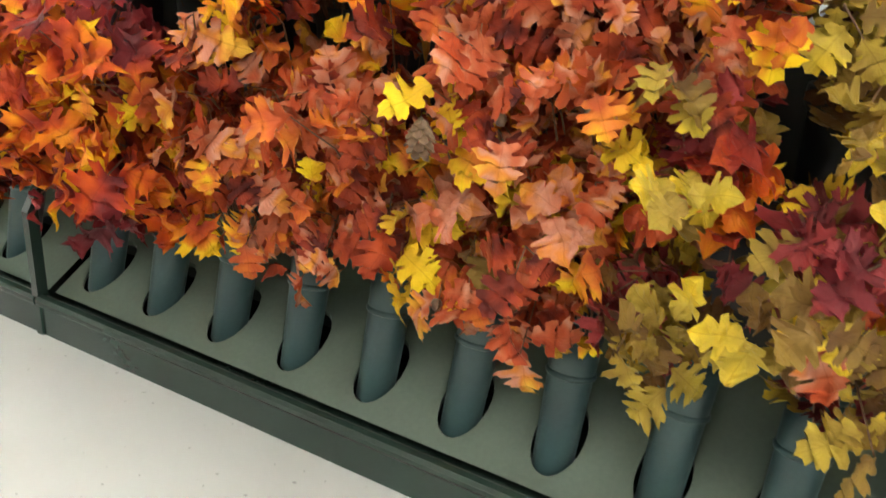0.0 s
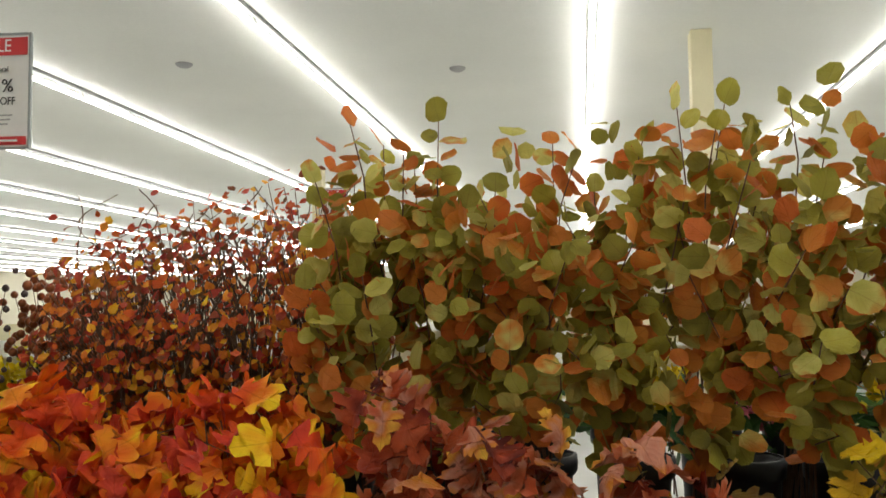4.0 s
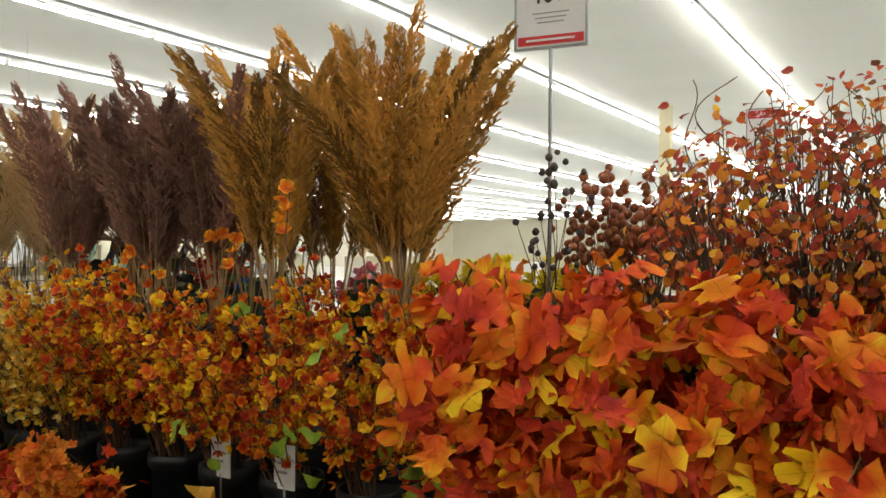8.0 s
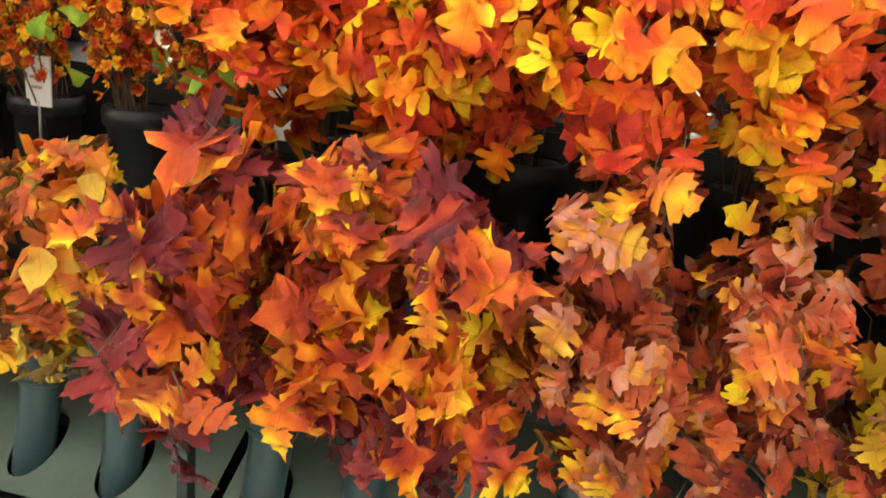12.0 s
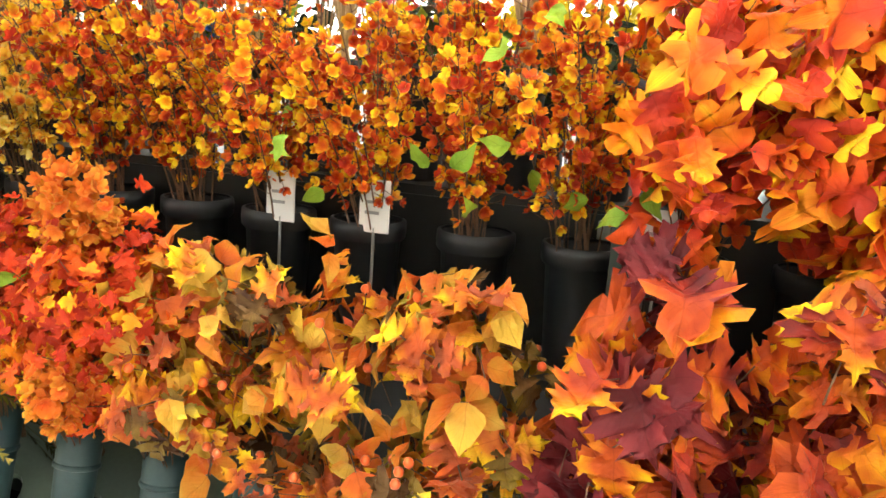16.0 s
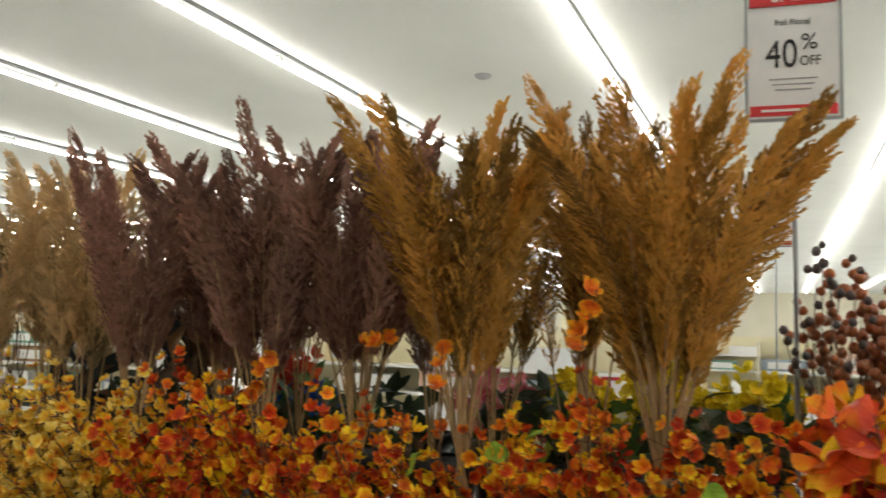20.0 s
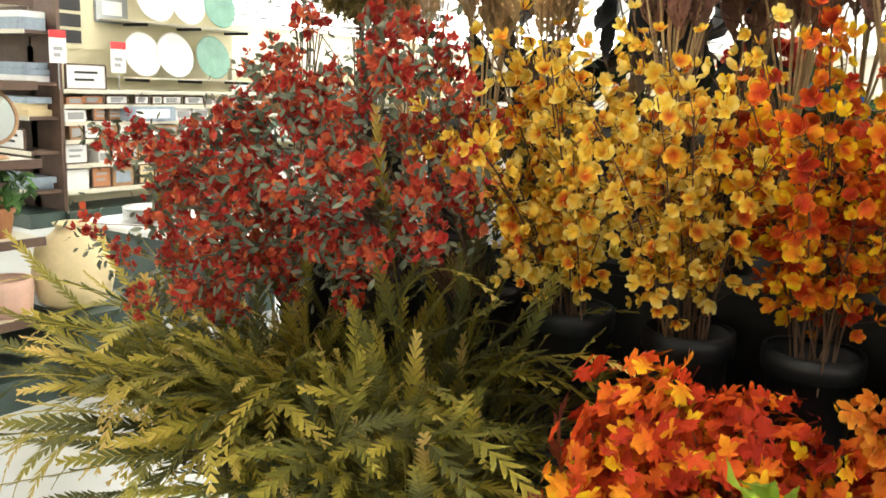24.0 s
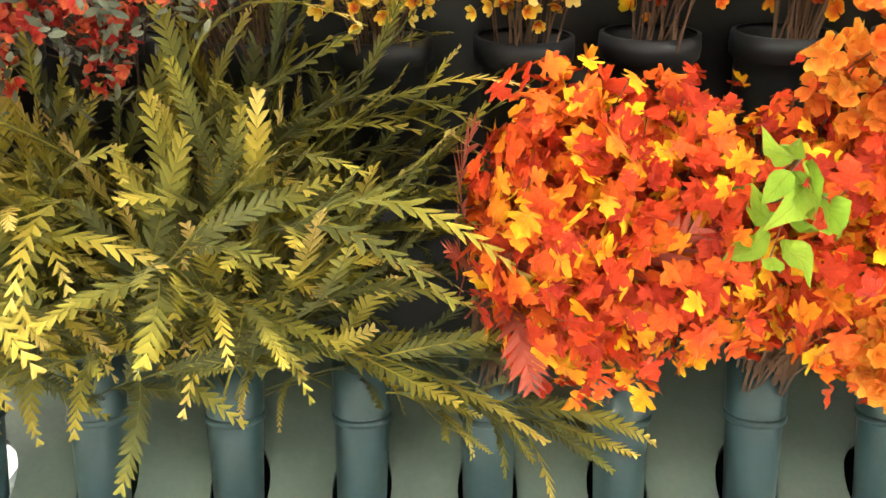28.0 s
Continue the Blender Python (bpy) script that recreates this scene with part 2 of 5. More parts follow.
M = {
    "big_in": leafy("orange_yellow_leaf", BIG, True, 0.5, 0.4, 0.5),
    "oak_in": leafy("russet_oak_leaf", OAKC, True, 0.75, 0.2, 0.4),
    "oakor_in": leafy("orange_oak_leaf", OAKOC, True, 0.6, 0.4, 0.4),
    "maple_in": leafy("orange_maple_leaf", MAPC, True, 0.5, 0.5, 0.5),
    "tan_in": leafy("tan_ochre_leaf", TANC, True, 0.75, 0.35, 0.3),
    "olive_in": leafy("olive_yellow_leaf", OLIC, True, 0.85, 0.2, 0.2),
    "euc_in": leafy("round_green_leaf", EUCC, True, 0.9, 0.08, 0.15, glow=0.32),
    "big": leafy("orange_yellow_leaf", BIG, spread=0.62, grad=0.5, mottle=0.35),
    "oak": leafy("russet_oak_leaf", OAKC, spread=0.75, grad=0.2, mottle=0.6),
    "oakor": leafy("orange_oak_leaf", OAKOC, spread=0.55, grad=0.45, mottle=0.6),
    "burg": leafy("burgundy_leaf", [(0.0, (0.06, 0.006, 0.008)), (0.5, (0.16, 0.016, 0.02)), (1.0, (0.36, 0.045, 0.04))], spread=0.6),
    "maple": leafy("orange_maple_leaf", MAPC, spread=0.5, grad=0.5, mottle=0.7),
    "redsm": leafy("small_red_leaf", [(0.0, (0.34, 0.018, 0.008)), (0.45, (0.62, 0.05, 0.01)), (0.72, (0.76, 0.14, 0.01)), (0.9, (0.8, 0.34, 0.01)), (0.99, YEL)], island=True, spread=0.85, grad=0.2, mottle=0.2),
    "tan": leafy("tan_ochre_leaf", TANC, spread=0.7, grad=0.4),
    "olive": leafy("olive_yellow_leaf", OLIC, spread=0.8, grad=0.2),
    "euc": leafy("round_green_leaf", EUCC, spread=0.85, grad=0.08, mottle=0.2, glow=0.32),
    "twig": leafy("bittersweet_leaf", [(0.0, (0.12, 0.1, 0.03)), (0.25, (0.5, 0.06, 0.04)), (0.55, (0.68, 0.14, 0.025)), (0.85, (0.78, 0.32, 0.03)), (1.0, YEL)], island=True, spread=0.9, grad=0.1, mottle=0.1),
    "bloom": leafy("orange_blossom", [(0.0, (0.22, 0.01, 0.006)), (0.32, (0.5, 0.035, 0.008)), (0.55, (0.72, 0.14, 0.01)), (0.78, (0.82, 0.34, 0.012)), (0.93, YEL)], island=True, spread=0.7, grad=0.42, mottle=0.35),
    "bloomy": leafy("yellow_blossom", [(0.0, (0.46, 0.035, 0.01)), (0.2, (0.62, 0.11, 0.012)), (0.34, (0.76, 0.3, 0.02)), (0.52, (0.83, 0.5, 0.04)), (0.74, (0.87, 0.63, 0.1)), (0.92, (0.89, 0.72, 0.22))], island=True, spread=0.5, grad=0.55, mottle=0.3),
    "berryred": leafy("red_berry_flower", [(0.0, (0.3, 0.016, 0.016)), (0.5, (0.54, 0.045, 0.032)), (1.0, (0.72, 0.2, 0.07))], island=True, spread=0.8, grad=0.2, mottle=0.15),
    "sage": leafy("sage_leaf", [(0.0, (0.08, 0.095, 0.06)), (1.0, (0.27, 0.29, 0.21))], island=True, spread=0.8, grad=0.2, mottle=0.15),
    "fern": leafy("green_fern_leaf", [(0.0, (0.055, 0.062, 0.026)), (0.34, (0.14, 0.14, 0.04)), (0.52, (0.27, 0.24, 0.04)), (0.72, (0.5, 0.39, 0.06)), (1.0, (0.74, 0.52, 0.18))], spread=0.5, grad=0.6, mottle=0.3),
    "redfern": leafy("red_fern_leaf", [(0.0, (0.3, 0.05, 0.03)), (1.0, (0.5, 0.13, 0.08))], island=True, spread=0.6, grad=0.2, mottle=0.1),
    "hydr": leafy("orange_hydrangea", [(0.0, (0.6, 0.07, 0.015)), (0.6, (0.72, 0.2, 0.02)), (1.0, (0.82, 0.42, 0.05))], island=True, spread=0.5, grad=0.5, mottle=0.15),
    "yelleaf": leafy("yellow_oak_leaf", [(0.0, (0.4, 0.2, 0.02)), (0.5, (0.72, 0.45, 0.02)), (1.0, (0.9, 0.68, 0.02))], spread=0.6, grad=0.4),
    "yellow": leafy("yellow_bloom", [(0.0, (0.6, 0.4, 0.01)), (1.0, (0.85, 0.72, 0.03))], island=True, spread=0.6, grad=0.4),
    "pink": leafy("pink_bloom", [(0.0, (0.45, 0.03, 0.06)), (1.0, (0.75, 0.3, 0.34))], island=True, spread=0.6, grad=0.4),
    "drab": leafy("dried_olive_bloom", [(0.0, (0.12, 0.09, 0.03)), (1.0, (0.34, 0.27, 0.1))], island=True, spread=0.7, grad=0.3),
    "magnolia": leafy("dark_magnolia_leaf", [(0.0, (0.02, 0.025, 0.02)), (0.6, (0.05, 0.05, 0.05)), (1.0, (0.3, 0.16, 0.06))], spread=0.9, grad=0.1),
    "blue": leafy("blue_bloom", [(0.0, (0.01, 0.05, 0.35)), (1.0, (0.03, 0.16, 0.6))], island=True, spread=0.6, grad=0.4),
    "cone": plain("brown_pine_cone", (0.2, 0.12, 0.07), 0.6, vary=0.35, scale=30),
    "acorn": plain("brown_acorn", (0.13, 0.08, 0.05), 0.35, vary=0.3, scale=40),
    "berry": plain("orange_berry", (0.62, 0.1, 0.02), 0.3, vary=0.25, scale=30),
    "brownb": plain("brown_berry", (0.33, 0.095, 0.03), 0.28, vary=0.35, scale=25),
    "pod": plain("grey_pod", (0.1, 0.075, 0.07), 0.6, vary=0.35, scale=40),
    "wood": plain("light_wood", (0.34, 0.19, 0.09), 0.5, vary=0.25, scale=9, fine=60),
    "dwood": plain("dark_wood", (0.1, 0.055, 0.035), 0.5, vary=0.3, scale=9, fine=60),
    "pottery": plain("cream_pottery", (0.72, 0.58, 0.33), 0.35, vary=0.1, scale=10),
    "clay": plain("terracotta", (0.5, 0.22, 0.1), 0.7, vary=0.15, scale=20),
    "pinkpot": plain("pink_pottery", (0.72, 0.46, 0.36), 0.6, vary=0.1, scale=12),
    "teal": plain("teal_glaze", (0.2, 0.38, 0.3), 0.3, vary=0.2, scale=8),
    "bluegrey": plain("blue_grey_cloth", (0.3, 0.36, 0.43), 0.8, vary=0.25, scale=12),
    "mirror": plain("mirror_glass", (0.75, 0.77, 0.78), 0.06, 1.0, vary=0.03),
    "slat": plain("cream_shelf_steel", (0.66, 0.62, 0.5), 0.45, vary=0.06, scale=4),
    "gbase": plain("green_shelf_base", (0.035, 0.06, 0.05), 0.4, vary=0.15, scale=4),
    "foliage": leafy("green_foliage", [(0.0, (0.03, 0.07, 0.02)), (1.0, (0.1, 0.22, 0.05))], island=True, spread=0.8, grad=0.2),
    "dark": leafy("dark_foliage", [(0.0, (0.018, 0.03, 0.014)), (0.8, (0.045, 0.07, 0.03)), (1.0, (0.12, 0.06, 0.03))], island=True, spread=0.9, grad=0.2),
    "green": leafy("bright_green_leaf", [(0.0, (0.16, 0.28, 0.02)), (1.0, (0.36, 0.5, 0.05))], spread=0.6, grad=0.4),
    "ochre": plumy("ochre_plume", (0.47, 0.255, 0.05), 0.6),
    "purple": plumy("purple_brown_plume", (0.29, 0.15, 0.105)),
    "beige": plumy("beige_plume", (0.56, 0.4, 0.2), 0.4),
    "stem": plain("twig_bark", (0.14, 0.075, 0.04), 0.7, vary=0.4, scale=30, fine=200),
    "straw": plain("straw_stalk", (0.42, 0.28, 0.13), 0.7, vary=0.3, scale=20, fine=150),
    "tube": plain("dark_green_plastic", (0.036, 0.072, 0.078), 0.34, vary=0.14, scale=5, fine=120, bump=0.06),
    "paint": plain("green_painted_metal", (0.14, 0.18, 0.148), 0.28, vary=0.16, scale=3, fine=90, bump=0.05),
    "kick": plain("dark_green_kick", (0.02, 0.036, 0.029), 0.24, vary=0.1, scale=3, fine=70, bump=0.02),
    "black": plain("black_plastic", (0.012, 0.013, 0.014), 0.45, vary=0.2, scale=8, fine=90),
    "steel": plain("grey_steel", (0.35, 0.37, 0.37), 0.35, 0.8, vary=0.12, scale=6, fine=140),
    "floor": None,
    "ceiling": plain("white_ceiling_board", (0.78, 0.79, 0.76), 0.85, vary=0.05, scale=0.5, fine=30, bump=0.1),
    "wall": plain("cream_wall_paint", (0.72, 0.68, 0.55), 0.8, vary=0.05, scale=0.6, fine=40, bump=0.05),
    "cream": plain("cream_column_paint", (0.74, 0.68, 0.46), 0.6, vary=0.06, scale=1.5, fine=40),
    "white": plain("white_card", (0.8, 0.8, 0.79), 0.6, vary=0.04, scale=8, fine=80),
    "red": plain("red_print", (0.62, 0.035, 0.04), 0.5, vary=0.05, scale=8, fine=80),
    "ink": plain("black_print", (0.02, 0.02, 0.02), 0.5, vary=0.1),
    "grey": plain("grey_print", (0.35, 0.35, 0.36), 0.5, vary=0.1),
    "housing": plain("grey_enamel", (0.16, 0.165, 0.165), 0.4, vary=0.05),
}


def floor_material():
    m, nt, b = nodes_of("white_vinyl_tile")
    n = noise_tex(nt, 1.3, 4)
    sp = noise_tex(nt, 55.0, 1.5)
    r = ramp(nt, [(0.35, (0.61, 0.62, 0.6)), (0.7, (0.73, 0.74, 0.73))])
    nt.links.new(n.outputs[0], r.inputs[0])
    s = ramp(nt, [(0.72, (1, 1, 1)), (0.76, (0.6, 0.6, 0.6))])
    nt.links.new(sp.outputs[0], s.inputs[0])
    mix = nt.nodes.new("ShaderNodeMixRGB")
    mix.blend_type = "MULTIPLY"
    mix.inputs[0].default_value = 0.9
    nt.links.new(r.outputs[0], mix.inputs[1])
    nt.links.new(s.outputs[0], mix.inputs[2])
    nt.links.new(mix.outputs[0], b.inputs["Base Color"])
    b.inputs["Roughness"].default_value = 0.28
    return m


M["floor"] = floor_material()
glow_m, glow_nt, glow_b = nodes_of("fluorescent_tube")
glow_b.inputs["Base Color"].default_value = (0.9, 0.9, 0.9, 1)
glow_b.inputs["Emission Color"].default_value = (1.0, 0.97, 0.9, 1)
glow_b.inputs["Emission Strength"].default_value = TUBE_GLOW
M["glow"] = glow_m


# ---- mesh helpers ----
rng = np.random.default_rng(7)


def mesh(name, verts, faces, mat, uvs=None, smooth=False):
    me = bpy.data.meshes.new(name)
    me.from_pydata([tuple(v) for v in verts], [], [tuple(f) for f in faces])
    if uvs is not None:
        layer = me.uv_layers.new(name="UVMap")
        idx = np.empty(len(me.loops), dtype=np.int32)
        me.loops.foreach_get("vertex_index", idx)
        layer.data.foreach_set("uv", np.asarray(uvs, dtype=np.float32)[idx].ravel())
    if smooth:
        me.polygons.foreach_set("use_smooth", [True] * len(me.polygons))
    me.materials.append(mat)
    me.update()
    return me


def put(name, me, parent=None, m=None, label=""):
    ob = new(name, me)
    if parent is not None:
        ob.parent = parent
    if m is not None:
        ob.matrix_local = m
    if label:
        ob["label"] = label
    return ob


def thing(name, at, label, category, group="", kind=""):
    ob = new(name)
    ob.empty_display_size = 0.05
    ob.location = at
    return tagged(ob, label, category, group, kind)


def box_data(x0, x1, y0, y1, z0, z1, bev=0.0):
    """A box, with its edges cut off by bev."""
    if bev <= 0:
        v = [(x, y, z) for z in (z0, z1) for y in (y0, y1) for x in (x0, x1)]
        return v, [(0, 2, 3, 1), (4, 5, 7, 6), (0, 1, 5, 4), (2, 6, 7, 3), (0, 4, 6, 2), (1, 3, 7, 5)]
    bm = bmesh.new()
    bmesh.ops.create_cube(bm, size=1, matrix=Matrix.Translation(((x0 + x1) / 2, (y0 + y1) / 2, (z0 + z1) / 2)) @ Matrix.Diagonal((x1 - x0, y1 - y0, z1 - z0, 1)))
    bmesh.ops.bevel(bm, geom=bm.edges[:], offset=bev, segments=2, affect="EDGES")
    bm.verts.index_update()
    v = [tuple(p.co) for p in bm.verts]
    f = [tuple(p.index for p in q.verts) for q in bm.faces]
    bm.free()
    return v, f


def box(name, x0, x1, y0, y1, z0, z1, mat, parent=None, label="", bev=0.0):
    return put(name, mesh(name, *box_data(x0, x1, y0, y1, z0, z1, bev), mat), parent, label=label)


def lathe(profile, n=20):
    """Rings of (radius, height) turned round the z axis."""
    v, f = [], []
    for r, z in profile:
        for k in range(n):
            a = 2 * math.pi * k / n
            v.append((r * math.cos(a), r * math.sin(a), z))
    for i in range(len(profile) - 1):
        for k in range(n):
            a, b = i * n + k, i * n + (k + 1) % n
            f.append((a, b, b + n, a + n))
    return v, f


def merge(chunks):
    """Joins (verts, faces[, uvs]) lists."""
    v, f, u, o = [], [], [], 0
    for c in chunks:
        v.extend(c[0])
        f.extend(tuple(i + o for i in q) for q in c[1])
        if len(c) > 2:
            u.extend(c[2])
        o += len(c[0])
    return v, f, (u or None)


def tube_path(pts, r0, r1, n=4):
    """A thin tapered stalk along points."""
    pts = [Vector(p) for p in pts]
    v, f = [], []
    for i, p in enumerate(pts):
        d = (pts[min(i + 1, len(pts) - 1)] - pts[max(i - 1, 0)]).normalized()
        a = d.orthogonal().normalized()
        b = d.cross(a)
        r = r0 + (r1 - r0) * i / (len(pts) - 1)
        for k in range(n):
            t = 2 * math.pi * k / n
            v.append(tuple(p + a * (r * math.cos(t)) + b * (r * math.sin(t))))
    for i in range(len(pts) - 1):
        for k in range(n):
            f.append((i * n + k, i * n + (k + 1) % n, (i + 1) * n + (k + 1) % n, (i + 1) * n + k))
    return v, f


TEXT = {}
for text in ("SALE", "Fall Floral", "40", "50", "%", "OFF"):
    cu = bpy.data.curves.new("lettering", "FONT")
    cu.body, cu.size, cu.align_x, cu.align_y, cu.extrude = text, 1.0, "CENTER", "CENTER", 0.0006
    tmp = new("lettering", cu)
    TEXT[text] = bpy.data.meshes.new_from_object(tmp.evaluated_get(bpy.context.evaluated_depsgraph_get()))
    TEXT[text].materials.clear()
    bpy.data.objects.remove(tmp)

# ---- leaves ----
MAPLE = [(0.02, 0.0), (0.1, -0.02), (0.29, -0.12), (0.3, -0.03), (0.44, -0.01), (0.34, 0.07), (0.14, 0.13), (0.28, 0.2), (0.43, 0.17), (0.48, 0.26), (0.68, 0.31), (0.56, 0.38), (0.58, 0.47), (0.4, 0.46), (0.18, 0.4), (0.23, 0.52), (0.32, 0.57), (0.27, 0.65), (0.36, 0.76), (0.21, 0.74), (0.19, 0.85), (0.08, 0.87), (0.0, 1.05)]
OAK = [(0.02, 0.0), (0.08, 0.08), (0.24, 0.1), (0.33, 0.18), (0.28, 0.24), (0.16, 0.25), (0.2, 0.32), (0.38, 0.34), (0.5, 0.43), (0.42, 0.46), (0.45, 0.53), (0.34, 0.53), (0.2, 0.5), (0.22, 0.57), (0.35, 0.62), (0.44, 0.72), (0.35, 0.73), (0.33, 0.8), (0.24, 0.78), (0.16, 0.76), (0.19, 0.85), (0.2, 0.94), (0.1, 0.95), (0.0, 1.02)]
BROAD = [(0.02, 0.0), (0.14, 0.02), (0.3, 0.06), (0.36, 0.13), (0.31, 0.2), (0.19, 0.24), (0.3, 0.29), (0.46, 0.33), (0.54, 0.42), (0.5, 0.5), (0.38, 0.5), (0.22, 0.49), (0.3, 0.57), (0.42, 0.64), (0.44, 0.73), (0.36, 0.78), (0.2, 0.73), (0.2, 0.82), (0.2, 0.92), (0.11, 0.98), (0.0, 1.02)]
OVATE = [(0.02, 0.0), (0.2, 0.06), (0.36, 0.2), (0.4, 0.36), (0.34, 0.56), (0.2, 0.78), (0.07, 0.93), (0.0, 1.05)]
ROUND = [(0.02, 0.0), (0.2, 0.02), (0.38, 0.14), (0.46, 0.34), (0.46, 0.56), (0.36, 0.78), (0.18, 0.92), (0.0, 0.96)]
LANCE = [(0.02, 0.0), (0.1, 0.15), (0.17, 0.4), (0.15, 0.65), (0.08, 0.85), (0.0, 1.0)]


def leaf_data(outline, fold=0.25, curl=-0.3, wave=0.05, seed=0):
    """A lobed leaf one unit long along y: halves folded along the midrib, the tip curled, the rim uneven."""
    r = random.Random(seed)
    n = len(outline)
    ph = r.uniform(0, 6)
    v, u = [], []

    def lift(x, y):
        return fold * abs(x) + curl * y * y + wave * math.sin(8 * y + ph + 4 * x) + wave * abs(x) * 2.2 * math.sin(11 * y + 2 * ph) + 0.25 * x * math.sin(ph)

    for i in range(n):
        y = 0.4 * outline[-1][1] * i / (n - 1) + 0.6 * max(0.0, outline[i][1])
        v.append((0.0, y, lift(0, y)))
        u.append((0.5, y))
    for s in (1, -1):
        for x, y in outline:
            x2 = s * x * r.uniform(0.9, 1.1)
            y2 = y + r.uniform(-0.015, 0.015)
            v.append((x2, y2, lift(x2, y2)))
            u.append((0.5 + x2 * 0.6, min(1, max(0, y2 * 0.7 + abs(x2) * 0.6))))
    for s in (1, 2):
        for i in range(n):
            x, y = v[n * s + i][0] * 0.5, (v[n * s + i][1] + v[i][1]) / 2
            v.append((x, y, lift(x, y) + wave * r.uniform(-0.35, 0.35)))
            u.append((0.5 + x * 0.6, min(1, max(0, y * 0.7 + abs(x) * 0.6))))
    f = []
    for s in (0, 1):
        o, h = n * (s + 1), n * (s + 3)
        for i in range(n - 1):
            for q in ((i, h + i, h + i + 1, i + 1), (h + i, o + i, o + i + 1, h + i + 1)):
                f.append(q if s == 0 else q[::-1])
    return v, f, u


LEAF_DATA = {}


def leaf_set(name, outline, mat, count=12, fold=0.6, curl=0.7, wave=0.085, inner=""):
    out = []
    r = random.Random(len(name) + len(outline))
    for k in range(count):
        d = leaf_data(outline, fold * r.uniform(-0.3, 1.2), curl * r.uniform(-1.0, 0.5), wave * r.uniform(0.4, 1.6), seed=k + len(name))
        out.append(mesh(name, *d[:2], mat, d[2], True))
        LEAF_DATA[out[-1].name] = (leaf_data(outline[::2] + outline[-1:], fold * r.uniform(-0.3, 1.2), curl * r.uniform(-1, 0.5), wave, k), inner)
    return out


def aim(p, normal, tip, size):
    """The matrix of a leaf at p that faces normal and points to tip."""
    n = Vector(normal).normalized()
    t = Vector(tip)
    t = (t - n * t.dot(n))
    t = t.normalized() if t.length > 1e-4 else n.orthogonal().normalized()
    x = t.cross(n)
    m = Matrix((x, t, n)).transposed().to_4x4()
    return Matrix.Translation(p) @ m @ Matrix.Diagonal((size, size, size, 1))


def spots(n, centre, radii, base, droop=0.4, shell=0.5, face=(0, -0.5, 0.35), loose=0.55):
    """Places for n leaves on a bunch: mostly near its outside, facing out, tips outward and down."""
    out = []
    c, b = np.array(centre, float), np.array(base, float)
    R = np.array(radii, float)
    while len(out) < n:
        d = rng.normal(size=3)
        d /= np.linalg.norm(d)
        if d[1] > 0.55 and rng.random() < 0.75:
            continue
        r = shell + (1 - shell) * rng.random() ** 0.6
        r *= 1 + 0.12 * rng.normal()
        p = c + d * R * r
        nor = d / R * R.mean() + np.array(face) + loose * rng.normal(size=3)
        tip = (p - b) / (np.linalg.norm(p - b) + 1e-6) + np.array((0, 0, -droop)) + 0.5 * rng.normal(size=3)
        out.append((p, nor, tip))
    return out


def twigs(base, places, every=5, r0=0.0026, r1=0.0011, spread=0.035):
    ch = []
    for p, _, _ in places[::every]:
        b = np.array(base) + np.array([rng.uniform(-spread, spread), rng.uniform(-spread, spread), -0.1])
        mid = b * 0.45 + np.array(p) * 0.55 + np.array([0, 0.02, 0.07])
        ch.append(tube_path([b, b * 0.6 + mid * 0.4 + np.array([0, 0, 0.03]), mid, p], r0, r1, 3))
    return merge(ch)[:2]


def sprigs(n, centre, radii, base, size, per=6, droop=0.35, shell=0.55, face=(0, -0.55, 0.45), loose=0.3, along=0.5, rise=0.0):
    """Places for about n leaves, set in whorls and pairs at the ends of branches; and the branches."""
    leaves, branches = [], []
    c, b, R = np.array(centre, float), np.array(base, float), np.array(radii, float)
    while len(leaves) < n:
        d = rng.normal(size=3)
        d /= np.linalg.norm(d)
        if d[1] > 0.45 and rng.random() < 0.85:
            continue
        p = c + d * R * (shell + (1 - shell) * rng.random() ** 0.6) * (1 + 0.09 * rng.normal())
        up = d / R * R.mean() + np.array(face) + 0.25 * rng.normal(size=3)
        up /= np.linalg.norm(up)
        run = (p - b) / (np.linalg.norm(p - b) + 1e-6) * (0.7 + rise) + d * 0.5 + np.array((0, 0, rise - droop)) + 0.3 * rng.normal(size=3)
        run /= np.linalg.norm(run)
        side = np.cross(run, up)
        side /= np.linalg.norm(side) + 1e-6
        count = per + int(rng.integers(-2, 3))
        for k in range(count):
            q = p - run * size * along * ((k + 1) // 2)
            s = 0 if k == 0 else (1 if k % 2 else -1)
            tip = run * rng.uniform(0.3, 0.9) + side * s * 1.1 + np.array((0, 0, -0.6 * droop)) + 0.25 * rng.normal(size=3)
            leaves.append((q + side * s * size * 0.12, up + side * s * 0.25 + loose * rng.normal(size=3), tip, len(branches)))
        branches.append((p - run * size * along * (count // 2), p))
    return leaves, branches


def branch_mesh(base, branches, r0=0.0026, r1=0.0012, spread=0.03):
    ch = []
    for q, p in branches:
        b = np.array([rng.uniform(-spread, spread), rng.uniform(-spread, spread), -0.1])
        q, p = q - np.array(base), p - np.array(base)
        ch.append(tube_path([b, b * 0.55 + q * 0.45 + np.array([0, 0.01, 0.05]), q, p], r0, r1, 4))
    return mesh("twig_mass", *merge(ch)[:2], M["stem"])


